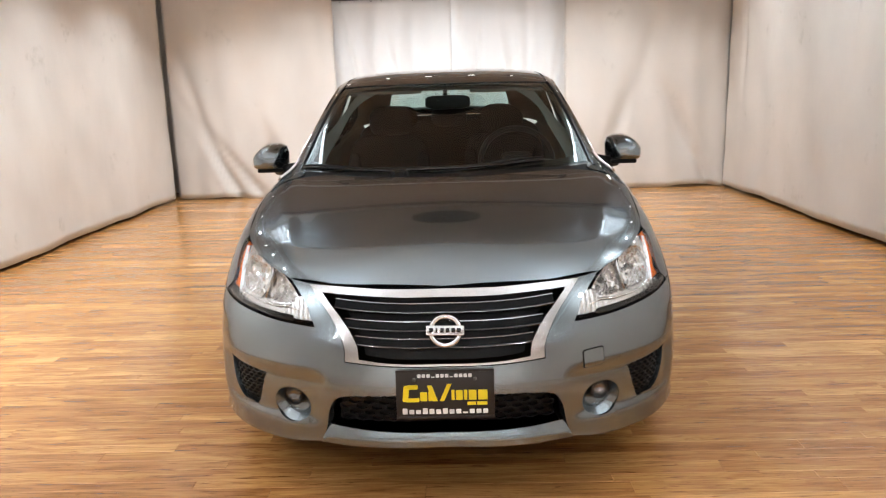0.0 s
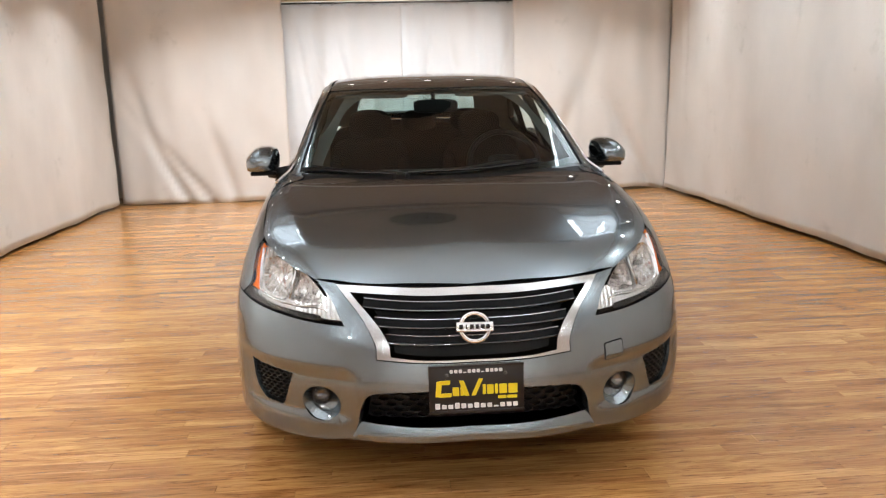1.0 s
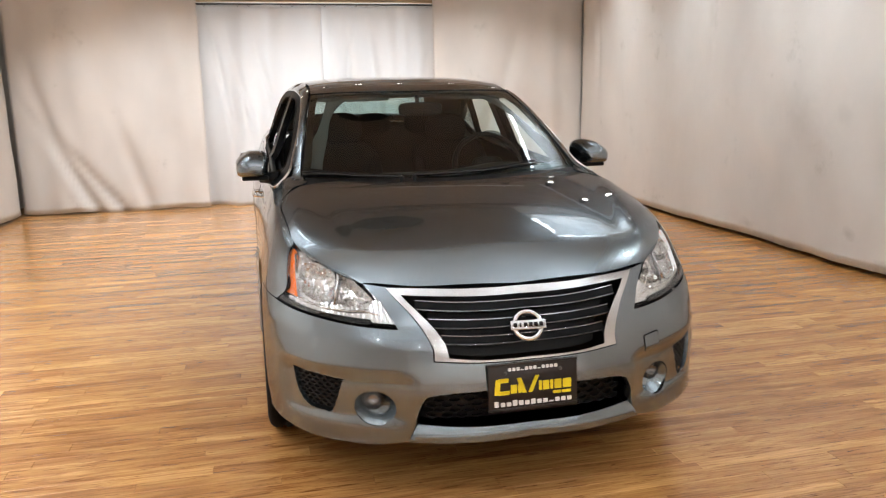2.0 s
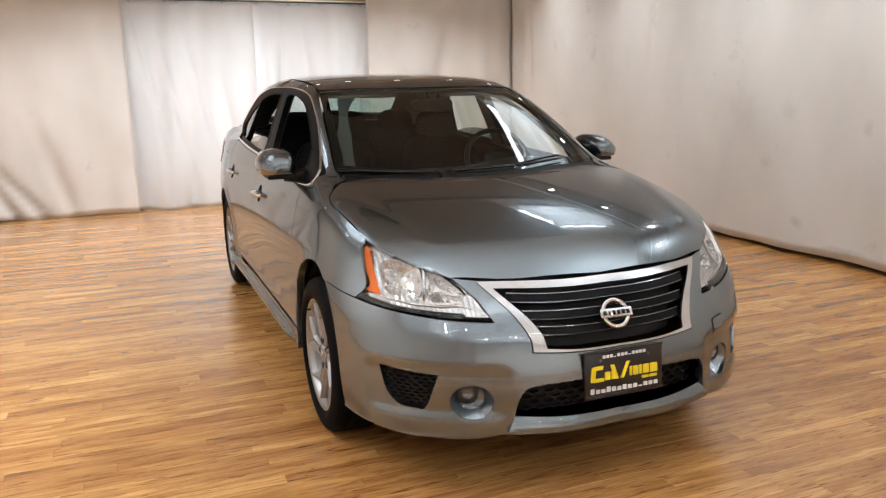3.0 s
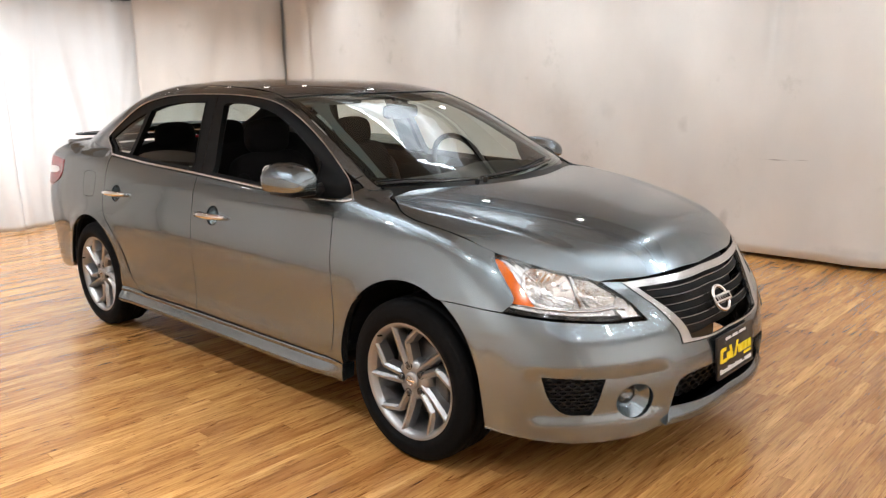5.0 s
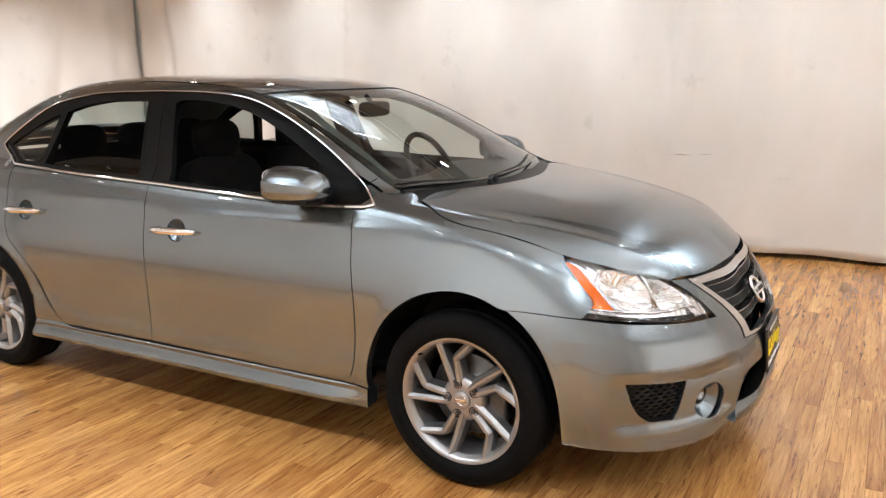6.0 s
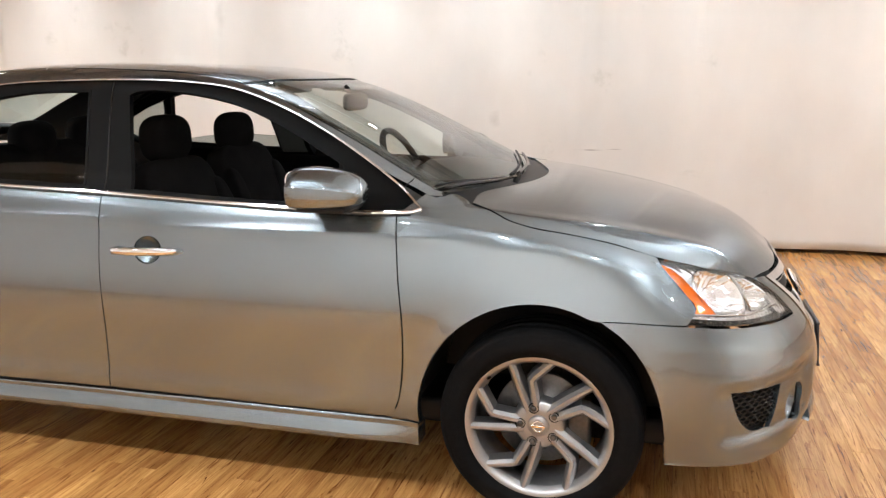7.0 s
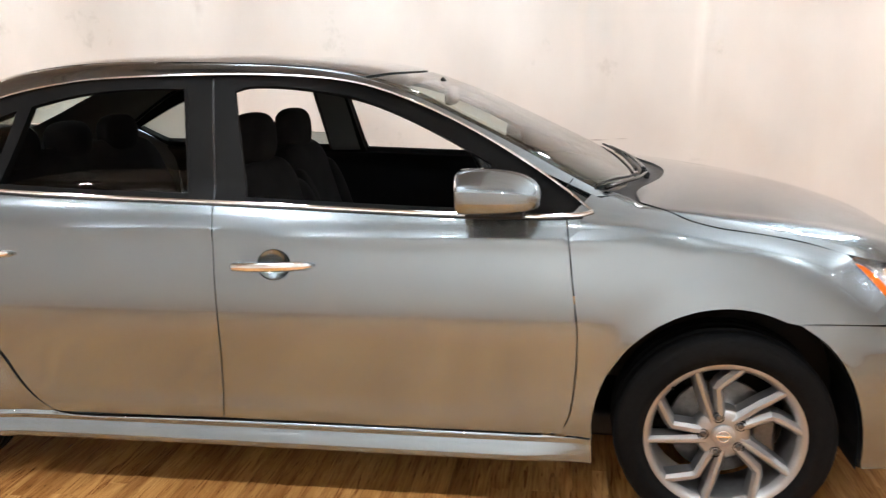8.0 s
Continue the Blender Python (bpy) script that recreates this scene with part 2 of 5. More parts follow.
def wood_material():
    """Oiled hickory boards: each board its own tone, long grain, dark mineral streaks and knots."""
    m = bpy.data.materials.new("hickory boards")
    m.use_nodes = True
    nodes, links = m.node_tree.nodes, m.node_tree.links
    b = nodes["Principled BSDF"]
    geo, info, place = nodes.new("ShaderNodeNewGeometry"), nodes.new("ShaderNodeObjectInfo"), nodes.new("ShaderNodeTexCoord")
    both = nodes.new("ShaderNodeMath")
    both.operation = "ADD"
    links.new(geo.outputs["Random Per Island"], both.inputs[0])
    links.new(info.outputs["Random"], both.inputs[1])
    one = nodes.new("ShaderNodeMath")
    one.operation = "FRACT"
    links.new(both.outputs[0], one.inputs[0])
    # each board reads its own stretch of grain
    shift = nodes.new("ShaderNodeVectorMath")
    shift.operation = "MULTIPLY_ADD"
    comb = nodes.new("ShaderNodeCombineXYZ")
    for k in range(3):
        links.new(one.outputs[0], comb.inputs[k])
    shift.inputs[1].default_value = (37.0, 51.0, 13.0)
    links.new(comb.outputs[0], shift.inputs[0])
    links.new(geo.outputs["Position"], shift.inputs[2])

    def noisy(scale, stretch, detail=6, rough=0.6, warp=0.0):
        mp = nodes.new("ShaderNodeMapping")
        mp.inputs["Scale"].default_value = stretch
        links.new(shift.outputs[0], mp.inputs["Vector"])
        n = nodes.new("ShaderNodeTexNoise")
        n.inputs["Scale"].default_value, n.inputs["Detail"].default_value = scale, detail
        n.inputs["Roughness"].default_value, n.inputs["Distortion"].default_value = rough, warp
        links.new(mp.outputs[0], n.inputs["Vector"])
        return n.outputs["Fac"]

    tone = nodes.new("ShaderNodeValToRGB")
    e = tone.color_ramp.elements
    e[0].position, e[0].color = 0.0, (0.315, 0.160, 0.058, 1)
    e[1].position, e[1].color = 1.0, (0.47, 0.267, 0.106, 1)
    for p, c in ((0.35, (0.37, 0.196, 0.072, 1)), (0.7, (0.42, 0.23, 0.087, 1))):
        x = e.new(p)
        x.color = c
    links.new(one.outputs[0], tone.inputs[0])
    col = tone.outputs[0]
    for scale, stretch, lo, hi, dark, warp in ((4.0, (0.6, 14, 1), 0.44, 0.78, (0.53, 0.41, 0.32, 1), 1.8), (1.6, (0.8, 5, 1), 0.36, 0.66, (0.66, 0.55, 0.45, 1), 1.2), (26, (0.35, 7, 1), 0.3, 0.8, (0.85, 0.78, 0.70, 1), 0.2), (4.5, (0.8, 11, 1), 0.56, 0.68, (0.40, 0.26, 0.17, 1), 2.2), (11, (1, 3.5, 1), 0.665, 0.74, (0.28, 0.17, 0.10, 1), 0.6)):
        ramp = nodes.new("ShaderNodeValToRGB")
        ramp.color_ramp.elements[0].position, ramp.color_ramp.elements[0].color = lo, (1.1, 1.1, 1.08, 1)
        ramp.color_ramp.elements[1].position, ramp.color_ramp.elements[1].color = hi, dark
        links.new(noisy(scale, stretch, warp=warp), ramp.inputs[0])
        mix = nodes.new("ShaderNodeMix")
        mix.data_type, mix.blend_type = "RGBA", "MULTIPLY"
        mix.inputs[0].default_value = 1.0
        links.new(col, mix.inputs[6])
        links.new(ramp.outputs[0], mix.inputs[7])
        col = mix.outputs[2]
    links.new(col, b.inputs["Base Color"])
    rr = nodes.new("ShaderNodeMapRange")
    rr.inputs["To Min"].default_value, rr.inputs["To Max"].default_value = 0.15, 0.29
    links.new(noisy(6, (1, 4, 1)), rr.inputs["Value"])
    links.new(rr.outputs[0], b.inputs["Roughness"])
    bp = nodes.new("ShaderNodeBump")
    bp.inputs["Strength"].default_value, bp.inputs["Distance"].default_value = 0.12, 0.002
    links.new(noisy(30, (0.4, 8, 1)), bp.inputs["Height"])
    links.new(bp.outputs[0], b.inputs["Normal"])
    b.inputs["Coat Weight"].default_value, b.inputs["Coat Roughness"].default_value = 0.35, 0.2
    return m


WOOD = wood_material()
# ---- helpers for meshes ----
def part(name, bm, mat, parent=None, label="", smooth=True):
    """Links a bmesh as one mesh object under a thing."""
    me = bpy.data.meshes.new(name)
    bm.to_mesh(me)
    bm.free()
    return part_mesh(name, me, mat, parent, label, smooth)


def part_mesh(name, me, mat, parent=None, label="", smooth=True):
    me.materials.append(mat)
    if smooth:
        me.polygons.foreach_set("use_smooth", [True] * len(me.polygons))
    ob = new(name, me)
    if parent:
        ob.parent = parent
    if label:
        ob["label"] = label
    return ob


def box(bm, x0, y0, z0, x1, y1, z1, bevel=0.0, seg=2):
    made = bmesh.ops.create_cube(bm, size=1.0, matrix=Matrix.LocRotScale(((x0 + x1) / 2, (y0 + y1) / 2, (z0 + z1) / 2), None, (x1 - x0, y1 - y0, z1 - z0)))
    if bevel:
        edges = list({e for v in made["verts"] for e in v.link_edges})
        bmesh.ops.bevel(bm, geom=edges, offset=bevel, segments=seg, affect="EDGES", profile=0.5)
    return bm


def thing(name, label, category, at=(0, 0, 0), group="", kind=""):
    ob = new(name)
    ob.location = at
    return tagged(ob, label, category, group, kind)


def tube(bm, pts, r, n=10, caps=True):
    """A round bar along the points."""
    pts = [Vector(p) for p in pts]
    rings = []
    for i, p in enumerate(pts):
        d = (pts[min(i + 1, len(pts) - 1)] - pts[max(i - 1, 0)]).normalized()
        a = d.orthogonal().normalized() if i == 0 else (rings_a - d * rings_a.dot(d)).normalized()
        rings_a = a
        c = d.cross(a)
        rad = r[i] if isinstance(r, (list, tuple)) else r
        rings.append([bm.verts.new(p + (a * math.cos(2 * math.pi * k / n) + c * math.sin(2 * math.pi * k / n)) * rad) for k in range(n)])
    for r0, r1 in zip(rings, rings[1:]):
        for k in range(n):
            bm.faces.new((r0[k], r0[(k + 1) % n], r1[(k + 1) % n], r1[k]))
    if caps:
        bm.faces.new(rings[0][::-1])
        bm.faces.new(rings[-1])
    return bm


# ---- the room ----
def cloth_sheet(name, line, z0, z1, folds, mat, label, seed=0, sag=0.03, hem=0.02, parent=None, swags=(), step=0.035):
    """A hanging cloth along a plan line, with vertical folds that open downwards and diagonal swags."""
    pts = [Vector((*p, 0)) for p in line]
    lens = [0.0]
    for a, b_ in zip(pts, pts[1:]):
        lens.append(lens[-1] + (b_ - a).length)
    fx, fy = [np.interp(np.linspace(0, lens[-1], max(int(lens[-1] / step), 8)), lens, [p[k] for p in pts]) for k in (0, 1)]
    s = np.linspace(0, lens[-1], len(fx))
    tx, ty = np.gradient(fx, s), np.gradient(fy, s)
    nx, ny = -ty, tx
    rng = np.random.RandomState(seed)
    zs = np.linspace(0, 1, 46)
    ph = rng.rand(8) * 6.28
    v, f = [], []
    for j, w in enumerate(zs):
        z = z0 + (z1 - z0) * w
        open_ = 1.0 - 0.55 * w
        d = np.zeros_like(s)
        for k, (amp, per) in enumerate(folds):
            bend = 0.25 * per * math.sin(2.1 * w + ph[k])
            d += amp * open_ * np.sin(2 * math.pi * (s + bend) / per + ph[k] + 1.3 * np.sin(s * 1.7 / per + ph[-1 - k]))
        for sx, sz, slope, width, amp in swags:
            c = sx + slope * (z - sz)
            d += amp * np.exp(-(((s - c) / width) ** 2)) * math.exp(-(((z - sz) / 0.65) ** 2))
        d += 0.008 * np.sin(7.3 * s + 5 * z + ph[2]) * np.sin(3.1 * z + 1.1 * s)
        zz = z + hem * (1 - w) ** 8 * np.sin(s * 5.1 + ph[1]) * np.sin(s * 1.9 + ph[3])
        for i in range(len(s)):
            v.append((fx[i] + nx[i] * d[i], fy[i] + ny[i] * d[i], zz[i]))
    n = len(s)
    for j in range(len(zs) - 1):
        for i in range(n - 1):
            f.append((j * n + i, j * n + i + 1, (j + 1) * n + i + 1, (j + 1) * n + i))
    me = bpy.data.meshes.new(name)
    me.from_pydata(v, [], f)
    ob = part_mesh(name, me, mat, parent)
    mod = ob.modifiers.new("thickness", "SOLIDIFY")
    mod.thickness = 0.004
    return tagged(ob, label, "curtain") if not parent else ob


LEFT_LINE = [(-3.58, -6.2), (-3.58, 2.0), (-3.565, 4.3), (-3.53, 5.7), (-3.475, 7.31)]
RIGHT_LINE = [(3.305, 7.345), (3.36, 5.4), (3.40, 3.9), (3.40, 2.2), (3.37, 0.6), (3.36, -6.2)]
cloth_sheet("wall_curtain", LEFT_LINE, 0.03, CEILING - 0.02, [(0.012, 1.9), (0.006, 0.7)], CANVAS, "off-white canvas curtain stretched flat along the side wall", 3, hem=0.006)
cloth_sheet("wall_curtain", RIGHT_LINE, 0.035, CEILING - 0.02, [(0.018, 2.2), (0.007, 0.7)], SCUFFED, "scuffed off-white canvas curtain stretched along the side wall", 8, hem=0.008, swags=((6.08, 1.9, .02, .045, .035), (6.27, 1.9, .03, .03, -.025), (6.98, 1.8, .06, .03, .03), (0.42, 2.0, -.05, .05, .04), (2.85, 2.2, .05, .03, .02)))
cloth_sheet("back_curtain", [(-3.455, 7.41), (-2.4, 7.39), (-1.40, 7.37)], 0.012, CEILING - 0.02, [(0.030, 1.1), (0.014, 0.46)], CANVAS, "cream canvas curtain hanging in loose swags to the floor", 5, hem=0.03,
            swags=((0.36, 1.0, -0.29, 0.07, 0.07), (0.50, 0.45, -0.33, 0.06, -0.05), (0.66, 0.28, -0.55, 0.06, 0.08), (0.95, 0.2, -0.8, 0.05, 0.06), (1.3, 0.3, -0.3, 0.08, 0.05)))
cloth_sheet("back_curtain", [(1.36, 7.37), (2.3, 7.39), (3.335, 7.39)], 0.012, CEILING - 0.02, [(0.028, 1.0), (0.014, 0.43)], CANVAS, "cream canvas curtain with soft vertical folds", 11, hem=0.03,
            swags=((0.6, 0.6, 0.3, 0.10, 0.08), (1.4, 0.7, -0.3, 0.12, 0.08), (1.65, 0.3, -0.5, 0.07, 0.09), (1.0, 1.6, 0.2, 0.09, 0.05)))
cloth_sheet("middle_curtain", [(-1.52, 7.47), (0.012, 7.47)], 0.012, 2.335, [(0.068, 0.62), (0.018, 0.27)], SHEER, "thin white cotton curtain lit through from behind", 21, hem=0.02, step=0.02, swags=((.35, 1.5, -.16, .035, .05), (.62, 1.2, -.22, .04, -.05), (.95, 1.1, -.25, .035, .06), (1.25, .8, -.2, .05, .05)))
cloth_sheet("middle_curtain", [(-0.006, 7.485), (1.50, 7.47)], 0.012, 2.335, [(0.060, 0.55), (0.018, 0.24)], SHEER, "thin white cotton curtain lit through from behind", 27, hem=0.02, step=0.02, swags=((.3, 1.4, .1, .035, .045), (.7, 1.2, -.12, .04, .05), (1.2, 1.0, .15, .04, -.05)))
cloth_sheet("front_curtain", [(-3.6, -6.15), (3.4, -6.15)], 0.02, CEILING - 0.02, [(0.03, 0.9), (0.01, 0.35)], CANVAS, "off-white canvas curtain closing the studio's end", 31)

rail = thing("curtain_rail", "thin steel rail with small rings for the white curtains", "curtain rail", (0, 7.47, 2.345))
bm = bmesh.new()
tube(bm, [(-1.5, 0, 0), (1.48, 0, 0)], 0.009)
part("rod", bm, STEEL, rail)
for k in range(24):
    bm = bmesh.new()
    tube(bm, [(-1.44 + k * 0.125 + 0.012 * math.cos(a), 0, -0.012 + 0.014 * math.sin(a)) for a in np.linspace(0, 6.0, 9)], 0.002, 5)
    part("ring", bm, STEEL, rail)
bm = bmesh.new()
box(bm, -1.62, 7.52, 2.375, 1.60, 7.60, 2.56, 0.006)
tagged(part("header_beam", bm, BEAM, smooth=False), "varnished timber beam over the white curtains", "beam")

def slab(name, x0, y0, z0, x1, y1, z1, mat):
    bm = bmesh.new()
    box(bm, x0, y0, z0, x1, y1, z1)
    return tagged(part(name, bm, mat, smooth=False), kind="structure")

slab("wall_west", -3.95, -6.6, 0, -3.75, 8.4, CEILING, PLASTER)
slab("wall_east", 3.58, -6.6, 0, 3.78, 8.4, CEILING, PLASTER)
slab("wall_south", -3.75, -6.6, 0, 3.58, -6.4, CEILING, PLASTER)
bm = bmesh.new()
for q in ((-3.75, 8.1, 0, -1.45, 8.3, CEILING), (1.45, 8.1, 0, 3.58, 8.3, CEILING), (-1.45, 8.1, 0, 1.45, 8.3, 0.35), (-1.45, 8.1, 2.35, 1.45, 8.3, CEILING)):
    box(bm, *q)
tagged(part("wall_north", bm, PLASTER, smooth=False), kind="structure")
bm = bmesh.new()
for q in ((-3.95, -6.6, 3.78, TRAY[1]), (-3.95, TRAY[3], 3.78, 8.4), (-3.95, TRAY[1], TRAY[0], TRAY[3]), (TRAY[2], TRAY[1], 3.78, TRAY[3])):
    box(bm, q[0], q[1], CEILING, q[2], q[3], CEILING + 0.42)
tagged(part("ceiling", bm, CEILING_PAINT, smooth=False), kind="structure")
slab("ceiling_tray", -2.8, -2.9, CEILING + 0.4201, 2.8, 4.45, CEILING + 0.52, TRAY_PAINT)


def rounded(x0, y0, x1, y1, r, n=10):
    """A rectangle's outline with round corners."""
    out = []
    for cx, cy, a0 in ((x1 - r, y1 - r, 0), (x0 + r, y1 - r, 90), (x0 + r, y0 + r, 180), (x1 - r, y0 + r, 270)):
        out += [(cx + r * math.cos(math.radians(a0 + 90 * k / n)), cy + r * math.sin(math.radians(a0 + 90 * k / n))) for k in range(n + 1)]
    return out


# round corner fillets of the tray's opening, and the two dark mouldings round it
bm = bmesh.new()
for sx, sy in ((TRAY[2], TRAY[3]), (TRAY[0], TRAY[3]), (TRAY[0], TRAY[1]), (TRAY[2], TRAY[1])):
    ux, uy, r = (-1 if sx > 0 else 1), (-1 if sy > 0 else 1), .75
    arc = [(sx + ux * r * (1 - math.cos(a)), sy + uy * r * (1 - math.sin(a))) for a in np.linspace(0, math.pi / 2, 12)]
    lo, hi = [[bm.verts.new((x, y, z)) for x, y in [(sx, sy)] + arc] for z in (CEILING + .001, CEILING + .16)]
    for a, b_ in zip(lo[1:], lo[2:]):
        bm.faces.new((lo[0], a, b_))
    for k in range(1, 12):
        bm.faces.new((lo[k], lo[k + 1], hi[k + 1], hi[k]))
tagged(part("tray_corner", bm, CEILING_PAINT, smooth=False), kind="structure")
for d, w in ((.05, .035), (.16, .035)):
    bm = bmesh.new()
    rings = [[bm.verts.new((x, y, z)) for x, y in rounded(TRAY[0] - e, TRAY[1] - e, TRAY[2] + e, TRAY[3] + e, .75 + e)] for e, z in ((d, CEILING - .0005), (d, CEILING - .022), (d + w, CEILING - .022), (d + w, CEILING - .0005))]
    for a, b_ in zip(rings, rings[1:]):
        for k in range(len(a)):
            j = (k + 1) % len(a)
            bm.faces.new((a[k], a[j], b_[j], b_[k]))
    tagged(part("tray_moulding", bm, MOULDING_PAINT, smooth=False), kind="structure")
for (x, y), (dx, dy), length in COVE:
    # the ledge that hides each light strip
    u, v = (.06, length / 2 + .05) if dx else (length / 2 - .06, .06)
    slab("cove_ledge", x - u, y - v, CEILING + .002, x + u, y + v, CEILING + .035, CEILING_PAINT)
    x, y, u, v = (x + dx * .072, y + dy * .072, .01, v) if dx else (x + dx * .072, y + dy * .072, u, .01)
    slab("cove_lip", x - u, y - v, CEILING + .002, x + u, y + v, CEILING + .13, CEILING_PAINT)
# dark slab added out of view so the windscreen and hood reflect a dark centre
slab("added_dark_panel", -1.62, 1.75, CEILING + .10, 1.62, 4.2499, CEILING + .4199, CEILING_PAINT)
for x, y in DIFFUSERS:
    # loose folds of thin cloth under each lamp
    bm = bmesh.new()
    us, vs_ = np.linspace(-.45, .45, 48), np.linspace(-.74, .74, 80)
    cols = [[bm.verts.new((x + u, y + v, CEILING + .10 + .045 * math.sin(2 * math.pi * (u + .35 * v * v) / .30) + .022 * math.sin(2 * math.pi * (u * .8 + v * .5) / .19) + .2 * v * v)) for v in vs_] for u in us]
    for a, b_ in zip(cols, cols[1:]):
        for k in range(len(a) - 1):
            bm.faces.new((a[k], b_[k], b_[k + 1], a[k + 1]))
    tagged(part("light_diffuser", bm, DIFFUSER_CLOTH), "creased white cloth diffuser under a ceiling lamp", "light diffuser", "ceiling diffusers")
disc = thing("ceiling_disc", "round dark ceiling plate with a small lamp rosette", "ceiling plate", (-.05, 3.46, CEILING + .10))
bm = bmesh.new()
tube(bm, [(0, 0, 0), (0, 0, -.04)], .38, 40)
tube(bm, [(0, 0, -.04), (0, 0, -.09)], .06, 16)
part("plate", bm, BLACK, disc, smooth=False)
slab("floor", -3.95, -6.6, -0.10, 3.78, 8.4, -0.012, UNDER)
FLOOR = bpy.data.objects["floor"]
for x, sgn in ((-3.75, 1), (3.58, -1)):
    slab("baseboard", min(x, x + sgn * 0.015), -6.4, -0.012, max(x, x + sgn * 0.015), 8.1, 0.09, BEAM)

# track lights
def track_light(axis, c, along, aim):
    t = thing("track_light", "white ceiling track with adjustable black spot heads", "track light", (0, 0, 0), "ceiling tracks")
    lo, hi = min(along) - 0.3, max(along) + 0.3
    bm = bmesh.new()
    if axis == "x":
        box(bm, lo, c - 0.018, CEILING - 0.035, hi, c + 0.018, CEILING - 0.001, 0.003)
    else:
        box(bm, c - 0.018, lo, CEILING - 0.035, c + 0.018, hi, CEILING - 0.001, 0.003)
    part("rail", bm, WHITE, t)
    for a in along:
        at = Vector((a, c, CEILING - 0.2)) if axis == "x" else Vector((c, a, CEILING - 0.2))
        to = Vector((a * 0.9, c + aim, 0)) if axis == "x" else Vector((c + aim, a, 0))
        d = (to - at).normalized()
        bm = bmesh.new()
        tube(bm, [at - d * 0.12, at - d * 0.11, at - d * 0.02, at + d * 0.03], [0.03, 0.045, 0.06, 0.07], 20)
        part("spot_head", bm, BLACK, t)
        bm = bmesh.new()
        bmesh.ops.create_uvsphere(bm, u_segments=12, v_segments=8, radius=.044, matrix=Matrix.Translation(at + d * .022))
        part("bulb", bm, BULB, t)
        bm = bmesh.new()
        tube(bm, [at + Vector((0, 0, 0.165)), at + Vector((0, 0, 0.06))], 0.01, 8)
        part("stem", bm, BLACK, t)


for axis, c, along, aim, watts in TRACKS:
    track_light(axis, c, along, aim)
# ---- the car's outer surface ----
def spline(xs, ys):
    """A natural cubic through the knots, straight beyond them."""
    xs, ys = np.asarray(xs, float), np.asarray(ys, float)
    n, h = len(xs), np.diff(xs)
    a, r = np.eye(n), np.zeros(n)
    for i in range(1, n - 1):
        a[i, i - 1:i + 2] = h[i - 1], 2 * (h[i - 1] + h[i]), h[i]
        r[i] = 6 * ((ys[i + 1] - ys[i]) / h[i] - (ys[i] - ys[i - 1]) / h[i - 1])
    m = np.linalg.solve(a, r)
    s0 = (ys[1] - ys[0]) / h[0] - h[0] * m[1] / 6
    s1 = (ys[-1] - ys[-2]) / h[-1] + h[-1] * m[-2] / 6

    def f(x):
        x = np.asarray(x, float)
        c = np.clip(x, xs[0], xs[-1])
        i = np.clip(np.searchsorted(xs, c) - 1, 0, n - 2)
        p, q, w = xs[i + 1] - c, c - xs[i], h[i]
        v = (m[i] * p**3 + m[i + 1] * q**3) / (6 * w) + (ys[i] / w - m[i] * w / 6) * p + (ys[i + 1] / w - m[i + 1] * w / 6) * q
        return v + np.minimum(x - xs[0], 0) * s0 + np.maximum(x - xs[-1], 0) * s1
    return f


def smax(a, b, k):
    h = np.clip(.5 + .5 * (a - b) / k, 0, 1)
    return b + (a - b) * h + k * h * (1 - h)


def sstep(x, a, b):
    t = np.clip((x - a) / (b - a), 0, 1)
    return t * t * (3 - 2 * t)


HOOD_Z = spline([.15, .3, .5, .8, 1.1, 1.4], [.748, .832, .903, .963, 1.0, 1.02])
CROWN = spline([.15, .5, 1.0, 1.4], [.184, .127, .071, .014])
NOSE = spline([.15, .3, .45, .6, .72], [.038, .006, .008, .064, .143])
PLAN = spline([0, .2, .4, .6, .8], [.037, .035, .079, .172, .328])
SIDE = spline([.2, .6, 1.0, 1.5, 2.5, 3.3, 4.0, 4.5], [.824, .847, .864, .872, .874, .882, .862, .802])
PROFILE = spline([.18, .31, .45, .62, .75, .83, .89, .93, .98, 1.06], [-.057, -.013, -.010, -.002, -.012, -.031, -.049, -.064, -.094, -.165])
FRONT_SIDE = spline([.18, .3, .45, .6, .8], [.055, .028, .028, .02, .004])
SHOULDER = spline([.4, .9, 1.3, 2.0, 3.2, 4.2], [.78, .86, .885, .9, .935, .96])
ROOF_Z = spline([1.0, 1.5, 1.8, 2.1, 2.4, 2.7, 3.1, 3.5, 3.9, 4.2], [.935, 1.185, 1.323, 1.413, 1.445, 1.457, 1.452, 1.388, 1.249, 1.134])
CABIN = spline([1.2, 1.8, 2.5, 3.2, 3.8, 4.3], [.729, .752, .779, .792, .762, .685])
DECK_Z = spline([3.6, 4.0, 4.3, 4.55], [1.0, 1.08, 1.10, 1.09])


AXIS_Y, DEG = 1.0, 57.29578


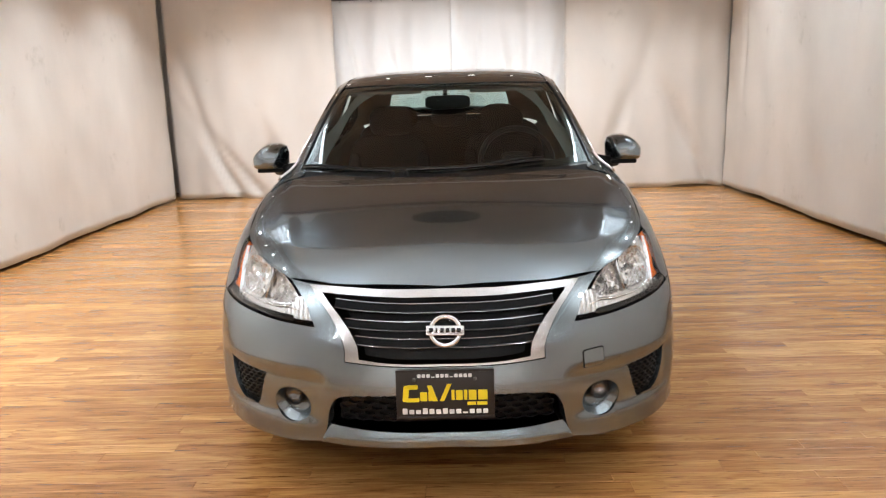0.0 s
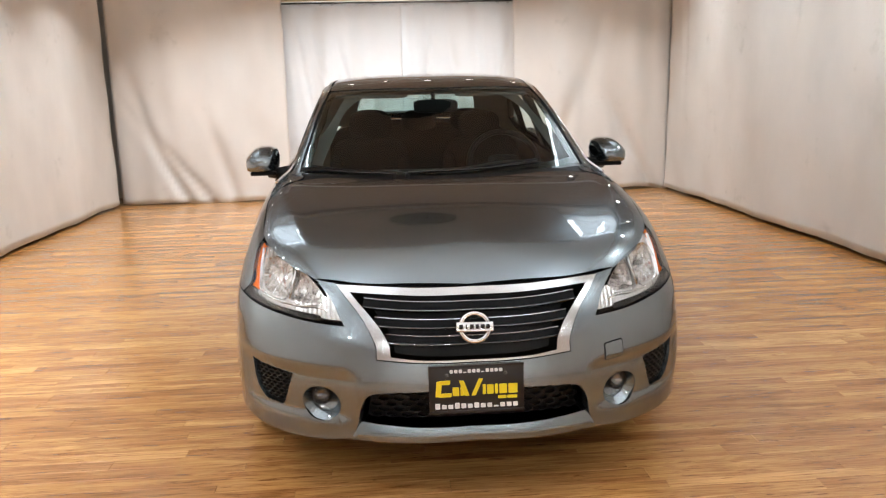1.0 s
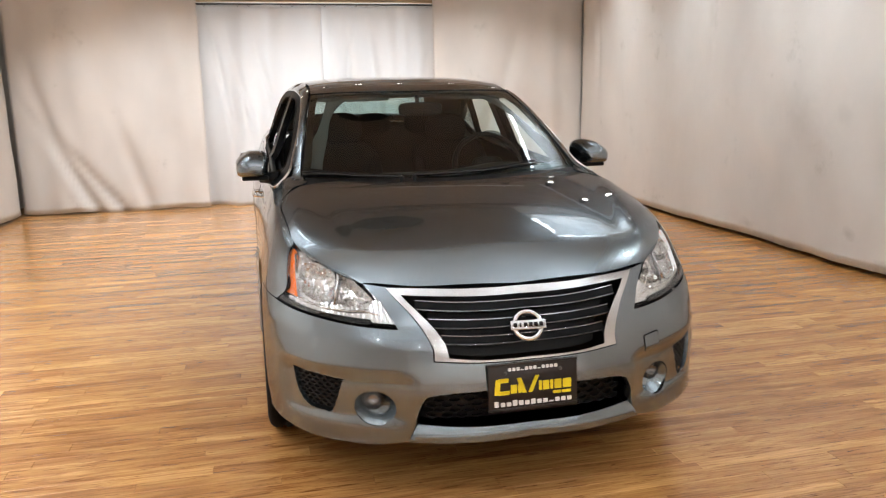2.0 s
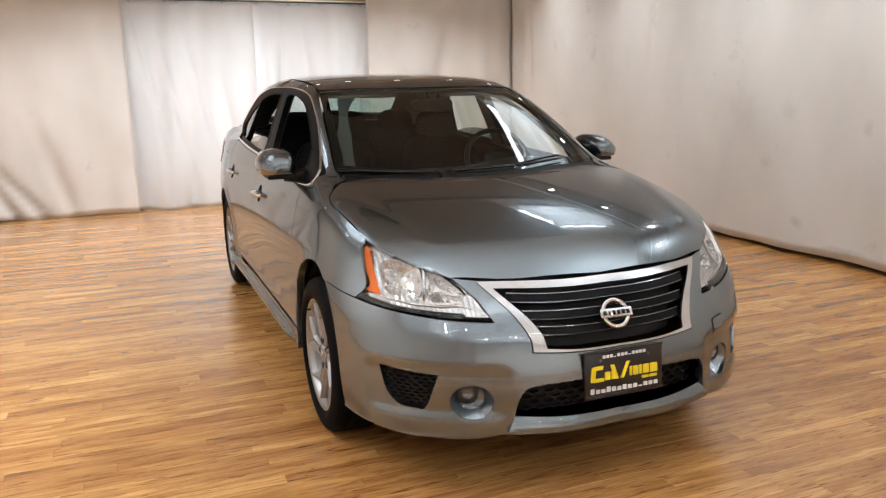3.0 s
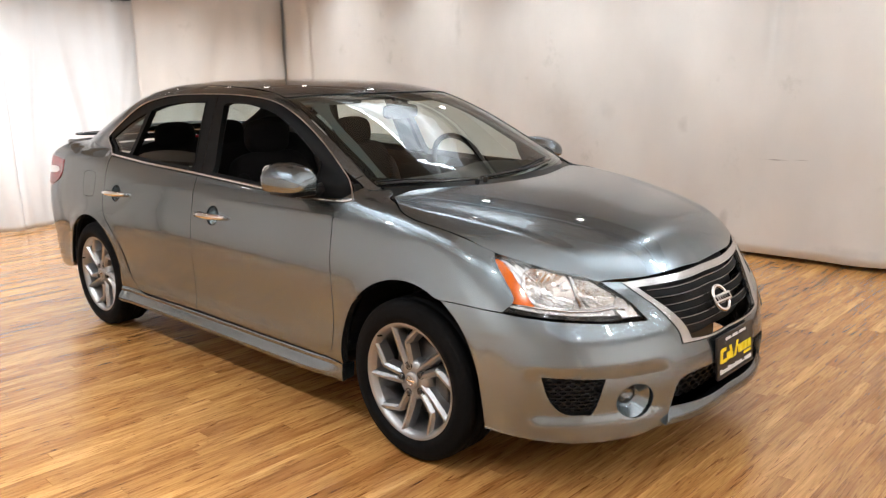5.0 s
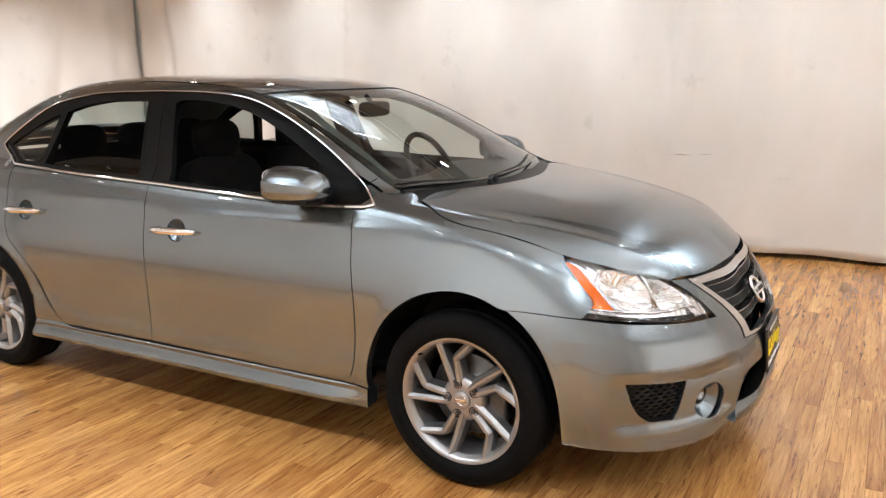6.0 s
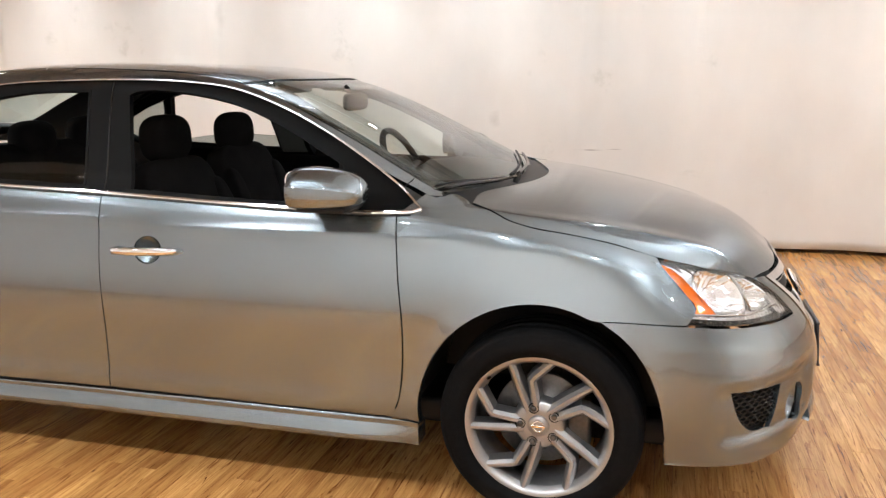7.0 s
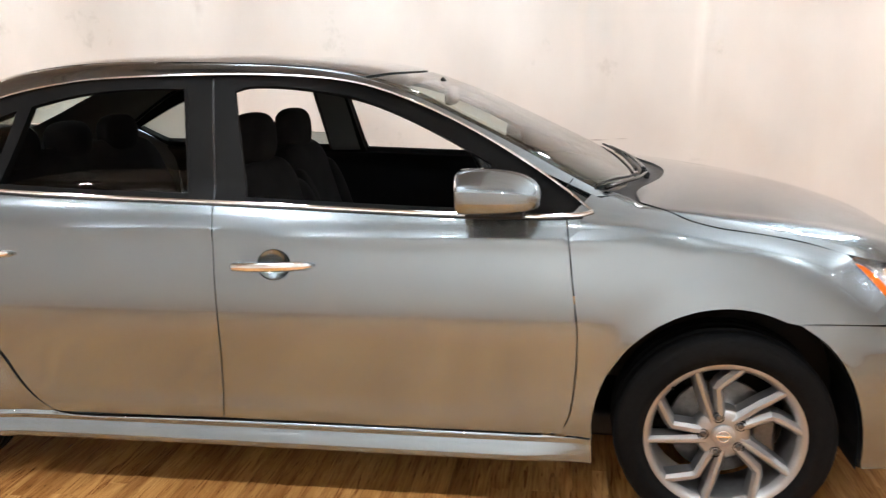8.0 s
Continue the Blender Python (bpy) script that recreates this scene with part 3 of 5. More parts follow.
def low(x, y, z):
    """Signed distance, roughly, to the body below the windows."""
    x = np.abs(x)
    ls = SHOULDER(y)
    zz = np.where(z > .6, .6 + (z - .6) * .29 / (ls - .6), z)
    side = x - SIDE(y) - PROFILE(zz) - FRONT_SIDE(z) * (1 - sstep(y, .45, .95))
    # lips of the wheel arches stand a little proud
    for wy in (0.92, 3.62):
        rr = np.sqrt((y - wy) ** 2 + (z - .325) ** 2)
        side = side - .010 * np.exp(-((rr - .365) / .05) ** 2)
    # pressed line above the sill
    side = side + .005 * np.exp(-((z - .385) / .05) ** 2) * sstep(y, 1.4, 1.7) * (1 - sstep(y, 2.9, 3.15))
    # crisp shoulder line along the doors
    side = side - .0045 * np.exp(-((zz - .885) / .016) ** 2) * sstep(y, .75, 1.3)
    front = (NOSE(z) + PLAN(x) - y) * .8
    # scoop round the vents and fog lamps
    turn = np.degrees(np.arctan2(x, np.maximum(AXIS_Y - y, .05)))
    scoop = .016 * sstep(turn, 22, 28) * (1 - sstep(turn, 50.5, 55)) * sstep(z, .270, .325) * (1 - sstep(z, .446, .478)) * (y < .9)
    side, front = side + scoop, front + scoop
    # soft crease along the bumper and its turned lower lip
    crease = .0022 * np.exp(-((z - .560 - .045 * sstep(turn, 36, 62)) / .026) ** 2) * sstep(turn, 17, 24) * (1 - sstep(turn, 58, 66)) * (y < .9)
    lip = .007 * (1 - sstep(z, .236, .258)) * sstep(turn, 26, 34) * (y < .9)
    side, front = side - crease - lip, front - crease - lip
    ridge = .006 * np.exp(-((x - (.545 + .25 * (y - .34))) / .045) ** 2) * sstep(y, .2, .42) * (1 - sstep(y, .8, 1.15))
    top = (z - np.where(y < 1.5, HOOD_Z(y), np.where(y < 3.5, 1.035 + .02 * (y - 1.5), np.maximum(DECK_Z(y), 1.07))) + CROWN(np.clip(y, .15, 1.4)) * x * x - ridge) * .92
    rear = y - 4.62 + .25 * x * x + .35 * (z - .75) ** 2
    a = smax(smax(side, front, .16), top, .06)
    return smax(smax(a, rear, .12), .19 - z, .04)


def green(x, y, z):
    """The same for the cabin above the belt."""
    x = np.abs(x)
    side = (x - CABIN(y) + .339 * (z - .97) + .12 * (z - .97) ** 2) * .91
    yb = y - .022 * x * x * (1 - sstep(y, 1.8, 2.6)) + .25 * x * x * sstep(y, 2.9, 3.6)
    top = (z - ROOF_Z(yb) + .02 * x * x + .25 * x ** 4) * np.where(y < 2.1, .87, np.where(y > 3.4, .9, 1))
    return smax(side, top, .055)


def whole(x, y, z):
    g = np.maximum(np.maximum(green(x, y, z), .93 - z), (y - 4.3) * .5)
    return -smax(-low(x, y, z), -g, .03)


def smooth_loop(pts, step):
    """A closed line through the points; a third entry marks a sharp corner."""
    n = len(pts)
    sharp = [i for i in range(n) if len(pts[i]) > 2]
    p = np.array([q[:2] for q in pts], float)

    def run(idx, ends):
        q = p[[i % n for i in idx]]
        out = []
        for i in range(len(q) - 1):
            a = q[i - 1] if i else (2 * q[0] - q[1] if ends else q[i - 1])
            d = q[i + 2] if i + 2 < len(q) else 2 * q[-1] - q[-2]
            b_, c = q[i], q[i + 1]
            m = max(int(np.linalg.norm((c - b_)) / step), 1)
            for t in np.arange(m) / m:
                out.append(.5 * ((2 * b_) + (c - a) * t + (2 * a - 5 * b_ + 4 * c - d) * t * t + (3 * b_ - a - 3 * c + d) * t**3))
        return out
    if len(sharp) < 2:
        q = [p[(i) % n] for i in range(-1, n + 2)]
        out = []
        for i in range(1, n + 1):
            a, b_, c, d = q[i - 1], q[i], q[i + 1], q[i + 2]
            m = max(int(np.linalg.norm((c - b_)) / step), 1)
            for t in np.arange(m) / m:
                out.append(.5 * ((2 * b_) + (c - a) * t + (2 * a - 5 * b_ + 4 * c - d) * t * t + (3 * b_ - a - 3 * c + d) * t**3))
        return np.array(out)
    out = []
    for a, b_ in zip(sharp, sharp[1:] + [sharp[0] + n]):
        out += run(range(a, b_ + 1), True)
    return np.array(out)


def inside(p, poly):
    x, y = p[:, 0][:, None], p[:, 1][:, None]
    a, b_ = poly, np.roll(poly, -1, 0)
    cross = (a[:, 1] > y) != (b_[:, 1] > y)
    with np.errstate(divide="ignore", invalid="ignore"):
        xi = a[:, 0] + (y - a[:, 1]) * (b_[:, 0] - a[:, 0]) / (b_[:, 1] - a[:, 1])
    return (np.sum(cross & (x < xi), 1) % 2) == 1


def inset(loop, d):
    """The loop moved inwards by d, so that neighbouring panels keep a gap."""
    t = np.roll(loop, -1, 0) - np.roll(loop, 1, 0)
    t /= np.linalg.norm(t, axis=1)[:, None] + 1e-9
    nrm = np.stack([-t[:, 1], t[:, 0]], 1)
    area = np.sum(loop[:, 0] * np.roll(loop[:, 1], -1) - loop[:, 1] * np.roll(loop[:, 0], -1))
    return loop + nrm * d * (1 if area > 0 else -1)


# the ways in which plan coordinates are laid onto the surface
SCALE = {"side": 1.0, "top": 1.0, "wrap": 55.0, "back": 55.0}


def rays(uv, mode):
    u, v = uv[:, 0], uv[:, 1]
    o = np.zeros((len(u), 3))
    d = np.zeros((len(u), 3))
    if mode == "side":
        o[:], d[:] = np.stack([u * 0 + 1.1, u, v], 1), (-1, 0, 0)
    elif mode == "top":
        o[:], d[:] = np.stack([u, v, u * 0 + 1.7], 1), (0, 0, -1)
    else:
        cy, sg = (AXIS_Y, -1) if mode == "wrap" else (3.6, 1)
        d = np.stack([-np.sin(u / DEG), -sg * np.cos(u / DEG), u * 0], 1)
        o = np.stack([u * 0, u * 0 + cy, v], 1) - d * 1.5
    return o, d


def lay(uv, mode, surf, off=0.0):
    """Points of the surface (moved out by off) under the plan coordinates, and the normals there."""
    o, d = rays(uv, mode)
    ts = np.linspace(0, 1.45, 98)
    q = o[:, None] + d[:, None] * ts[None, :, None]
    f = surf(q[..., 0], q[..., 1], q[..., 2]) - off
    met = (f < 0).any(1)
    i = np.clip(np.where(met, np.argmax(f < 0, 1), np.argmin(f, 1)), 1, len(ts) - 1)
    lo, hi = ts[i - 1], ts[i]
    for _ in range(17):
        m = (lo + hi) / 2
        p = o + d * m[:, None]
        neg = surf(p[:, 0], p[:, 1], p[:, 2]) < off
        hi, lo = np.where(neg, m, hi), np.where(neg, lo, m)
    p = o + d * hi[:, None]
    e = 2e-3
    n = np.stack([surf(*(p + e * np.eye(3)[k]).T) - surf(*(p - e * np.eye(3)[k]).T) for k in range(3)], 1)
    return p, n / np.linalg.norm(n, axis=1)[:, None]


def sheet_mesh(name, outline, holes=(), mode="side", surf=whole, off=0.0, step=0.03, gap=0.0015, hem=0.014, hole_hem=None, mirror=False, raw=False):
    """A panel: the surface inside an outline, less its holes, with turned-in edges."""
    k = SCALE[mode]
    fit = np.array([1 / k, 1.0]) if k != 1 else np.array([1.0, 1.0])
    scaled = lambda pts: [(q[0] * fit[0], *q[1:]) for q in pts]
    loops = [np.array(outline) * fit if raw else smooth_loop(scaled(outline), step * .5)]
    loops[0] = inset(loops[0], gap)
    for h in holes:
        loops.append(smooth_loop(scaled(h), step * .35))
    lo, hi = loops[0].min(0), loops[0].max(0)
    gx, gy = np.arange(lo[0], hi[0], step), np.arange(lo[1], hi[1], step * .87)
    grid = np.array([(x + (j % 2) * step / 2, y) for j, y in enumerate(gy) for x in gx]).reshape(-1, 2)
    keep = inside(grid, loops[0])
    for h in loops[1:]:
        keep &= ~inside(grid, h)
    grid = grid[keep]
    if len(grid):
        edge = np.concatenate(loops)
        near = np.array([np.min(np.sum((edge - g) ** 2, 1)) for g in grid])
        grid = grid[near > (step * .4) ** 2]
    pts, edges = [], []
    for lp in loops:
        b0 = len(pts)
        pts += [Vector(q) for q in lp]
        edges += [(b0 + i, b0 + (i + 1) % len(lp)) for i in range(len(lp))]
    pts += [Vector(q) for q in grid]
    vs, _, fs, _, _, _ = delaunay_2d_cdt(pts, edges, [], 0, 1e-6)
    uv = np.array([tuple(q) for q in vs])
    fs = [t for t in fs if len(t) == 3]
    mid = np.array([uv[list(t)].mean(0) for t in fs])
    ok = inside(mid, loops[0])
    for h in loops[1:]:
        ok &= ~inside(mid, h)
    tri = np.array([t for t, o_ in zip(fs, ok) if o_])
    p, n = lay(uv / fit, mode, surf, off)
    if mirror:
        p[:, 0] *= -1
        n[:, 0] *= -1
    c = np.cross(p[tri[:, 1]] - p[tri[:, 0]], p[tri[:, 2]] - p[tri[:, 0]])
    flip = (c * n[tri[:, 0]]).sum(1) < 0
    tri[flip] = tri[flip][:, ::-1]
    verts, norms, faces = [tuple(q) for q in p], [tuple(q) for q in n], [tuple(int(i) for i in t) for t in tri]
    if hem:
        seen = {}
        for t in faces:
            for a, b_, o_ in ((t[0], t[1], t[2]), (t[1], t[2], t[0]), (t[2], t[0], t[1])):
                key = (min(a, b_), max(a, b_))
                seen[key] = None if key in seen else (a, b_, o_)
        rim = [e for e in seen.values() if e]
        hole_pts = np.concatenate(loops[1:]) if len(loops) > 1 else None
        for a, b_, o_ in rim:
            depth = hem
            if hole_pts is not None and hole_hem is not None and np.min(np.sum((hole_pts - uv[a]) ** 2, 1)) < 1e-8:
                depth = hole_hem
            m = (p[a] + p[b_]) / 2 - p[o_]
            m -= n[a] * (m @ n[a])
            tan = p[b_] - p[a]
            m -= tan * (m @ tan) / max(tan @ tan, 1e-12)
            m = tuple(m / (np.linalg.norm(m) + 1e-9))
            i = len(verts)
            verts += [tuple(p[b_]), tuple(p[a]), tuple(p[a] - n[a] * depth), tuple(p[b_] - n[b_] * depth)]
            norms += [m] * 4
            faces.append((i, i + 1, i + 2, i + 3))
    me = bpy.data.meshes.new(name)
    me.from_pydata(verts, [], faces)
    me.polygons.foreach_set("use_smooth", [True] * len(me.polygons))
    me.normals_split_custom_set_from_vertices(norms)
    return me


def sheet(name, mat, parent, outline, label="", **kw):
    return part_mesh(name, sheet_mesh(name, outline, **kw), mat, parent, label)


def pair(name, mat, parents, outline, label="", **kw):
    """The same panel on both flanks of the car."""
    if not isinstance(parents, (tuple, list)):
        parents = (parents, parents)
    return [sheet(name, mat, parents[k], outline, label, mirror=bool(k), **kw) for k in (0, 1)]


def both_halves(half):
    """A symmetric outline from its right half, listed from the centre line back to it."""
    return list(half) + [(-q[0], *q[1:]) for q in reversed(half) if abs(q[0]) > 1e-6]


car = thing("car", "grey metallic four-door sedan parked on the wooden floor", "car")

# lines shared by neighbouring panels (y, z)
DOOR_SPLIT = [(2.465, .308), (2.450, .58), (2.455, .795), (2.471, .997)]
DOOR_FRONT = [(1.380, .958), (1.363, .795), (1.346, .61), (1.357, .43), (1.378, .345)]
CHROME_TOP = [(1.305, .972), (1.47, 1.085), (1.647, 1.190), (1.827, 1.277), (2.012, 1.342), (2.194, 1.371), (2.476, 1.385), (2.86, 1.383), (3.06, 1.366), (3.264, 1.325), (3.44, 1.238), (3.585, 1.150)]
BELT = [(1.305, .966), (1.55, .962), (1.89, .974), (2.471, 1.000), (2.92, 1.019), (3.22, 1.036), (3.43, 1.047)]
SCREEN_EDGE = [(.668, 1.25), (.655, 1.33), (.618, 1.60), (.580, 1.85), (.553, 2.02)]
ROOF_EDGE = [(.553, 2.02), (.545, 2.2), (.54, 2.6), (.532, 3.0), (.522, 3.34)]
BACK_EDGE = [(.522, 3.34), (.535, 3.6), (.555, 3.85), (.56, 3.98)]


def lifted(pts, surf=whole):
    """(x, y) points of the top brought to (y, z)."""
    p, _ = lay(np.array(pts), "top", surf)
    return [(float(q[1]), float(q[2])) for q in p]


def arch(cy, cz, r, a0, a1, n=14):
    return [(cy - r * math.cos(math.radians(a)), cz + r * math.sin(math.radians(a))) for a in np.linspace(a0, a1, n)]


def corner(q):
    return (*q, 1)


# hood
hood_half = [(0, .191), (.2, .199), (.36, .228), (.535, .297, 1), (.63, .385), (.70, .49), (.742, .60), (.752, .72), (.762, .85), (.768, .95), (.758, 1.03), (.725, 1.09), (.675, 1.165, 1), (.55, 1.165), (.35, 1.10), (.18, 1.05), (0, 1.03)]
sheet("hood", PAINT, car, both_halves(hood_half), mode="top", hem=.02, label="grey metallic hood with pressed ridges")
# front fenders
fender_out = [corner((1.380, .958)), (1.363, .795), (1.346, .61), (1.3555, .43), (1.375, .345), (1.395, .320), corner((1.424, .3035)), corner((1.298, .298))] + [(.928 - .374 * math.cos(a), .325 + .386 * math.sin(a)) for a in np.radians(np.linspace(176, 65, 16))] + \
    [corner((.746, .6705)), (.68, .672), (.60, .669), corner((.497, .6615)), (.472, .70), (.51, .755), corner((.578, .829))] + lifted([(.738, .590), (.751, .70), (.758, .80), (.7645, .88), (.7685, .95), (.759, 1.03), (.726, 1.09)]) + [corner(lifted([(.676, 1.166)])[0]), (1.24, 1.008), corner((1.30, 1.02)), corner((1.345, .985))]
pair("fender", PAINT, car, fender_out, hem=.03)
# front doors
front_door_out = [corner((1.3815, .960)), (1.3645, .795), (1.3475, .61), (1.3575, .43), (1.377, .345), (1.425, .306), (1.72, .304), (2.08, .305), corner((2.4655, .307)), (2.4505, .58), (2.4555, .795), corner((2.4705, .998)), (1.89, .971), (1.55, .961)]
def ring(cy, cz, ry, rz, n=20):
    return [(cy + ry * math.cos(a), cz + rz * math.sin(a)) for a in np.linspace(0, 2 * math.pi, n, endpoint=False)]


FRONT_CUP, REAR_CUP = ring(2.263, .817, .055, .047), ring(3.275, .842, .055, .047)
front_doors = pair("front_door", PAINT, car, front_door_out, holes=(FRONT_CUP,), hole_hem=.022)
rear_door_out = [corner((2.4665, .307)), (2.75, .304), (3.02, .302), (3.10, .335), (3.17, .42), (3.23, .525), (3.33, .63), (3.41, .70), (3.435, .78), (3.425, .88), corner((3.43, 1.043)), (3.22, 1.034), (2.92, 1.017), corner((2.4715, .999)), (2.4565, .795), (2.4515, .58)]
rear_doors = pair("rear_door", PAINT, car, rear_door_out, holes=(REAR_CUP,), hole_hem=.022)
# body side: pillar, roof frame and quarter panel in one pressing
side_out = [corner((1.300, 1.005))] + CHROME_TOP[1:] + [corner((3.60, 1.135)), corner((3.435, 1.047)), (3.426, .88), (3.436, .78), (3.411, .70), (3.331, .629), (3.258, .553), corner((3.224, .497)), corner((3.262, .432))] + \
    arch(3.62, .325, .362, 17, 178, 16) + [corner((4.0, .31)), (4.15, .28), corner((4.42, .27)), (4.50, .5), (4.53, .8), corner((4.49, .985)), (4.3, 1.040)] + \
    [corner(lifted([BACK_EDGE[-1]])[0])] + lifted(BACK_EDGE[-2::-1]) + lifted(ROOF_EDGE[-2::-1]) + lifted(SCREEN_EDGE[-2::-1]) 
FUEL = [(3.56, .82), (3.555, .92), (3.58, .945), (3.70, .94), (3.725, .91), (3.71, .82), (3.68, .795), (3.585, .80)]
sheet("body_side", PAINT, car, side_out, hem=.02)
sheet("body_side", PAINT, car, side_out, hem=.02, mirror=True, holes=(FUEL,))
sheet("fuel_flap", PAINT, car, FUEL, mirror=True, hem=.01, gap=.003)
# sill skirts
skirt_out = [corner((1.303, .2955)), (1.37, .299), corner((1.43, .3015)), (2.0, .3015), (2.6, .3005), (3.0, .2995), (3.09, .328), (3.165, .40), corner((3.2225, .4965)), corner((3.2615, .4335)), (3.264, .33), corner((3.275, .218)), (2.6, .216), (2.0, .216), corner((1.300, .222))]
SKIRT_Z, SKIRT_OUT = [.206, .214, .222, .232, .246, .262, .278, .284, .290, .297, .303, .31], [-.02, .010, .022, .029, .029, .021, .010, .007, .0095, .009, .002, .001]


def skirt_surface(x, y, z):
    """A narrow ledge under the door, a hollow line, then a sloping face that turns under."""
    return low(x, y, np.maximum(z, .305)) - np.interp(z, SKIRT_Z, SKIRT_OUT) * (.2 + .8 * sstep(y, 1.29, 1.55))


pair("side_skirt", PAINT, car, skirt_out, surf=skirt_surface, hem=.06, gap=.0005, step=.009)
# roof
roof_half = [(0, 1.955), (.25, 1.965), (.45, 1.998), (.548, 2.03, 1), (.540, 2.2), (.535, 2.6), (.527, 3.0), (.517, 3.33, 1), (.3, 3.40), (0, 3.42)]
sheet("roof", PAINT, car, both_halves(roof_half), mode="top", hem=.02)
# glass
screen_half = [(0, 1.10), (.3, 1.145), (.5, 1.205), (.655, 1.285, 1), (.644, 1.36), (.608, 1.61), (.571, 1.86), (.545, 2.02, 1), (.45, 1.99), (.25, 1.957), (0, 1.947)]
sheet("windscreen", WINDSCREEN, car, both_halves(screen_half), mode="top", surf=green, off=-.004, hem=0, label="greenish laminated windscreen").visible_shadow = False
frit = both_halves([(0, 1.085), (.3, 1.13), (.5, 1.19), (.66, 1.275, 1), (.648, 1.36), (.613, 1.60), (.575, 1.85), (.548, 2.025, 1), (.45, 1.995), (.25, 1.962), (0, 1.952)])
frit_hole = both_halves([(0, 1.15), (.3, 1.195), (.5, 1.255), (.615, 1.325, 1), (.60, 1.40), (.575, 1.60), (.537, 1.85), (.512, 1.975, 1), (.45, 1.955), (.25, 1.925), (0, 1.915)])
sheet("windscreen_seal", GLOSS_BLACK, car, frit, mode="top", surf=green, off=-.0075, hem=0, holes=(frit_hole,))
back_half = [(0, 3.43), (.3, 3.41), (.514, 3.345, 1), (.527, 3.6), (.547, 3.85), (.55, 3.97, 1), (.3, 4.04), (0, 4.06)]
sheet("rear_window", WINDSCREEN, car, both_halves(back_half), mode="top", off=-.004, hem=0, label="greenish rear window glass").visible_shadow = False
trunk_half = [(0, 4.07), (.3, 4.05), (.56, 3.99, 1), (.62, 4.2), (.64, 4.40), (.60, 4.50, 1), (.3, 4.54), (0, 4.55)]
sheet("trunk_lid", PAINT, car, both_halves(trunk_half), mode="top", hem=.02)
sheet("rear_bumper", PAINT, car, both_halves([(0, .95), (25, .95), (36, .95), (43, .93, 1), (43.5, .80), (43, .5), (42, .27, 1), (20, .25), (0, .25)]), mode="back", hem=.02)
# front bumper (angle about the car's upright axis, height)
VENT = [(50.6, .452, 1), (37.9, .437, 1), (40.4, .322), (42.5, .316), (46.2, .322), (49.0, .37)]
FOG = [(31.4 + 4.3 * math.cos(a), .346 + .060 * math.sin(a)) for a in np.linspace(0, 2 * math.pi, 16, endpoint=False)]
mirrored = lambda pts: [(-q[0], *q[1:]) for q in pts]
bumper_half = [(0, .500), (10, .504), (19.6, .514, 1), (20.2, .566), (24.2, .645), (31.6, .737, 1), (37.0, .746, 1), (31.2, .682), (27.2, .611, 1), (37, .619), (48, .638), (58.6, .6605, 1), (63, .6670), (68, .6712), (73.3, .6722, 1), (69.2, .622), (66.2, .558), (64.1, .478), (62.8, .384), (61.9, .243, 1), (52, .228), (42.4, .214), (31.4, .215), (24.4, .232, 1), (23.2, .297), (21.9, .370), (19.3, .402), (9, .411), (0, .412)]
sheet("front_bumper", PAINT, car, both_halves(bumper_half), mode="wrap", surf=low, hem=.03, hole_hem=.016, step=.025, holes=(VENT, mirrored(VENT), FOG, mirrored(FOG)), label="grey metallic bumper with side vents and fog lamp bowls")
# ---- the car's lamps, grille and trim ----
def on(u, v, mode, surf=whole, off=0.0):
    """The point over a plan coordinate, and its normal."""
    p, n = lay(np.array([(u, v)]), mode, surf, off)
    return Vector(p[0]), Vector(n[0])


def lathe(bm, profile, m, n=28, cap=True):
    """A turned shape: (radius, height) steps about the local z axis of m."""
    rings = []
    for r, h in profile:
        rings.append([bm.verts.new(m @ Vector((r * math.cos(2 * math.pi * k / n), r * math.sin(2 * math.pi * k / n), h))) for k in range(n)])
    for a, b_ in zip(rings, rings[1:]):
        for k in range(n):
            bm.faces.new((a[k], a[(k + 1) % n], b_[(k + 1) % n], b_[k]))
    if cap:
        bm.faces.new(rings[-1])
    return bm


def facing(p, n):
    """A frame at p whose z axis is n."""
    return Matrix.Translation(p) @ n.to_track_quat("Z", "Y").to_matrix().to_4x4()


def open_curve(pts, step=.012):
    p = np.array(pts, float)
    out = []
    for i in range(len(p) - 1):
        a, d = (p[i - 1] if i else 2 * p[0] - p[1]), (p[i + 2] if i + 2 < len(p) else 2 * p[-1] - p[-2])
        b_, c = p[i], p[i + 1]
        m = max(int(np.linalg.norm(c - b_) / step), 1)
        for t in np.arange(m) / m:
            out.append(.5 * ((2 * b_) + (c - a) * t + (2 * a - 5 * b_ + 4 * c - d) * t * t + (3 * b_ - a - 3 * c + d) * t**3))
    out.append(p[-1])
    return np.array(out)


def ribbon(pts, width):
    """The outline of a band of that width along a line."""
    c = open_curve(pts)
    t = np.gradient(c, axis=0)
    t /= np.linalg.norm(t, axis=1)[:, None]
    nrm = np.stack([-t[:, 1], t[:, 0]], 1) * width / 2
    return np.concatenate([c + nrm, (c - nrm)[::-1]])


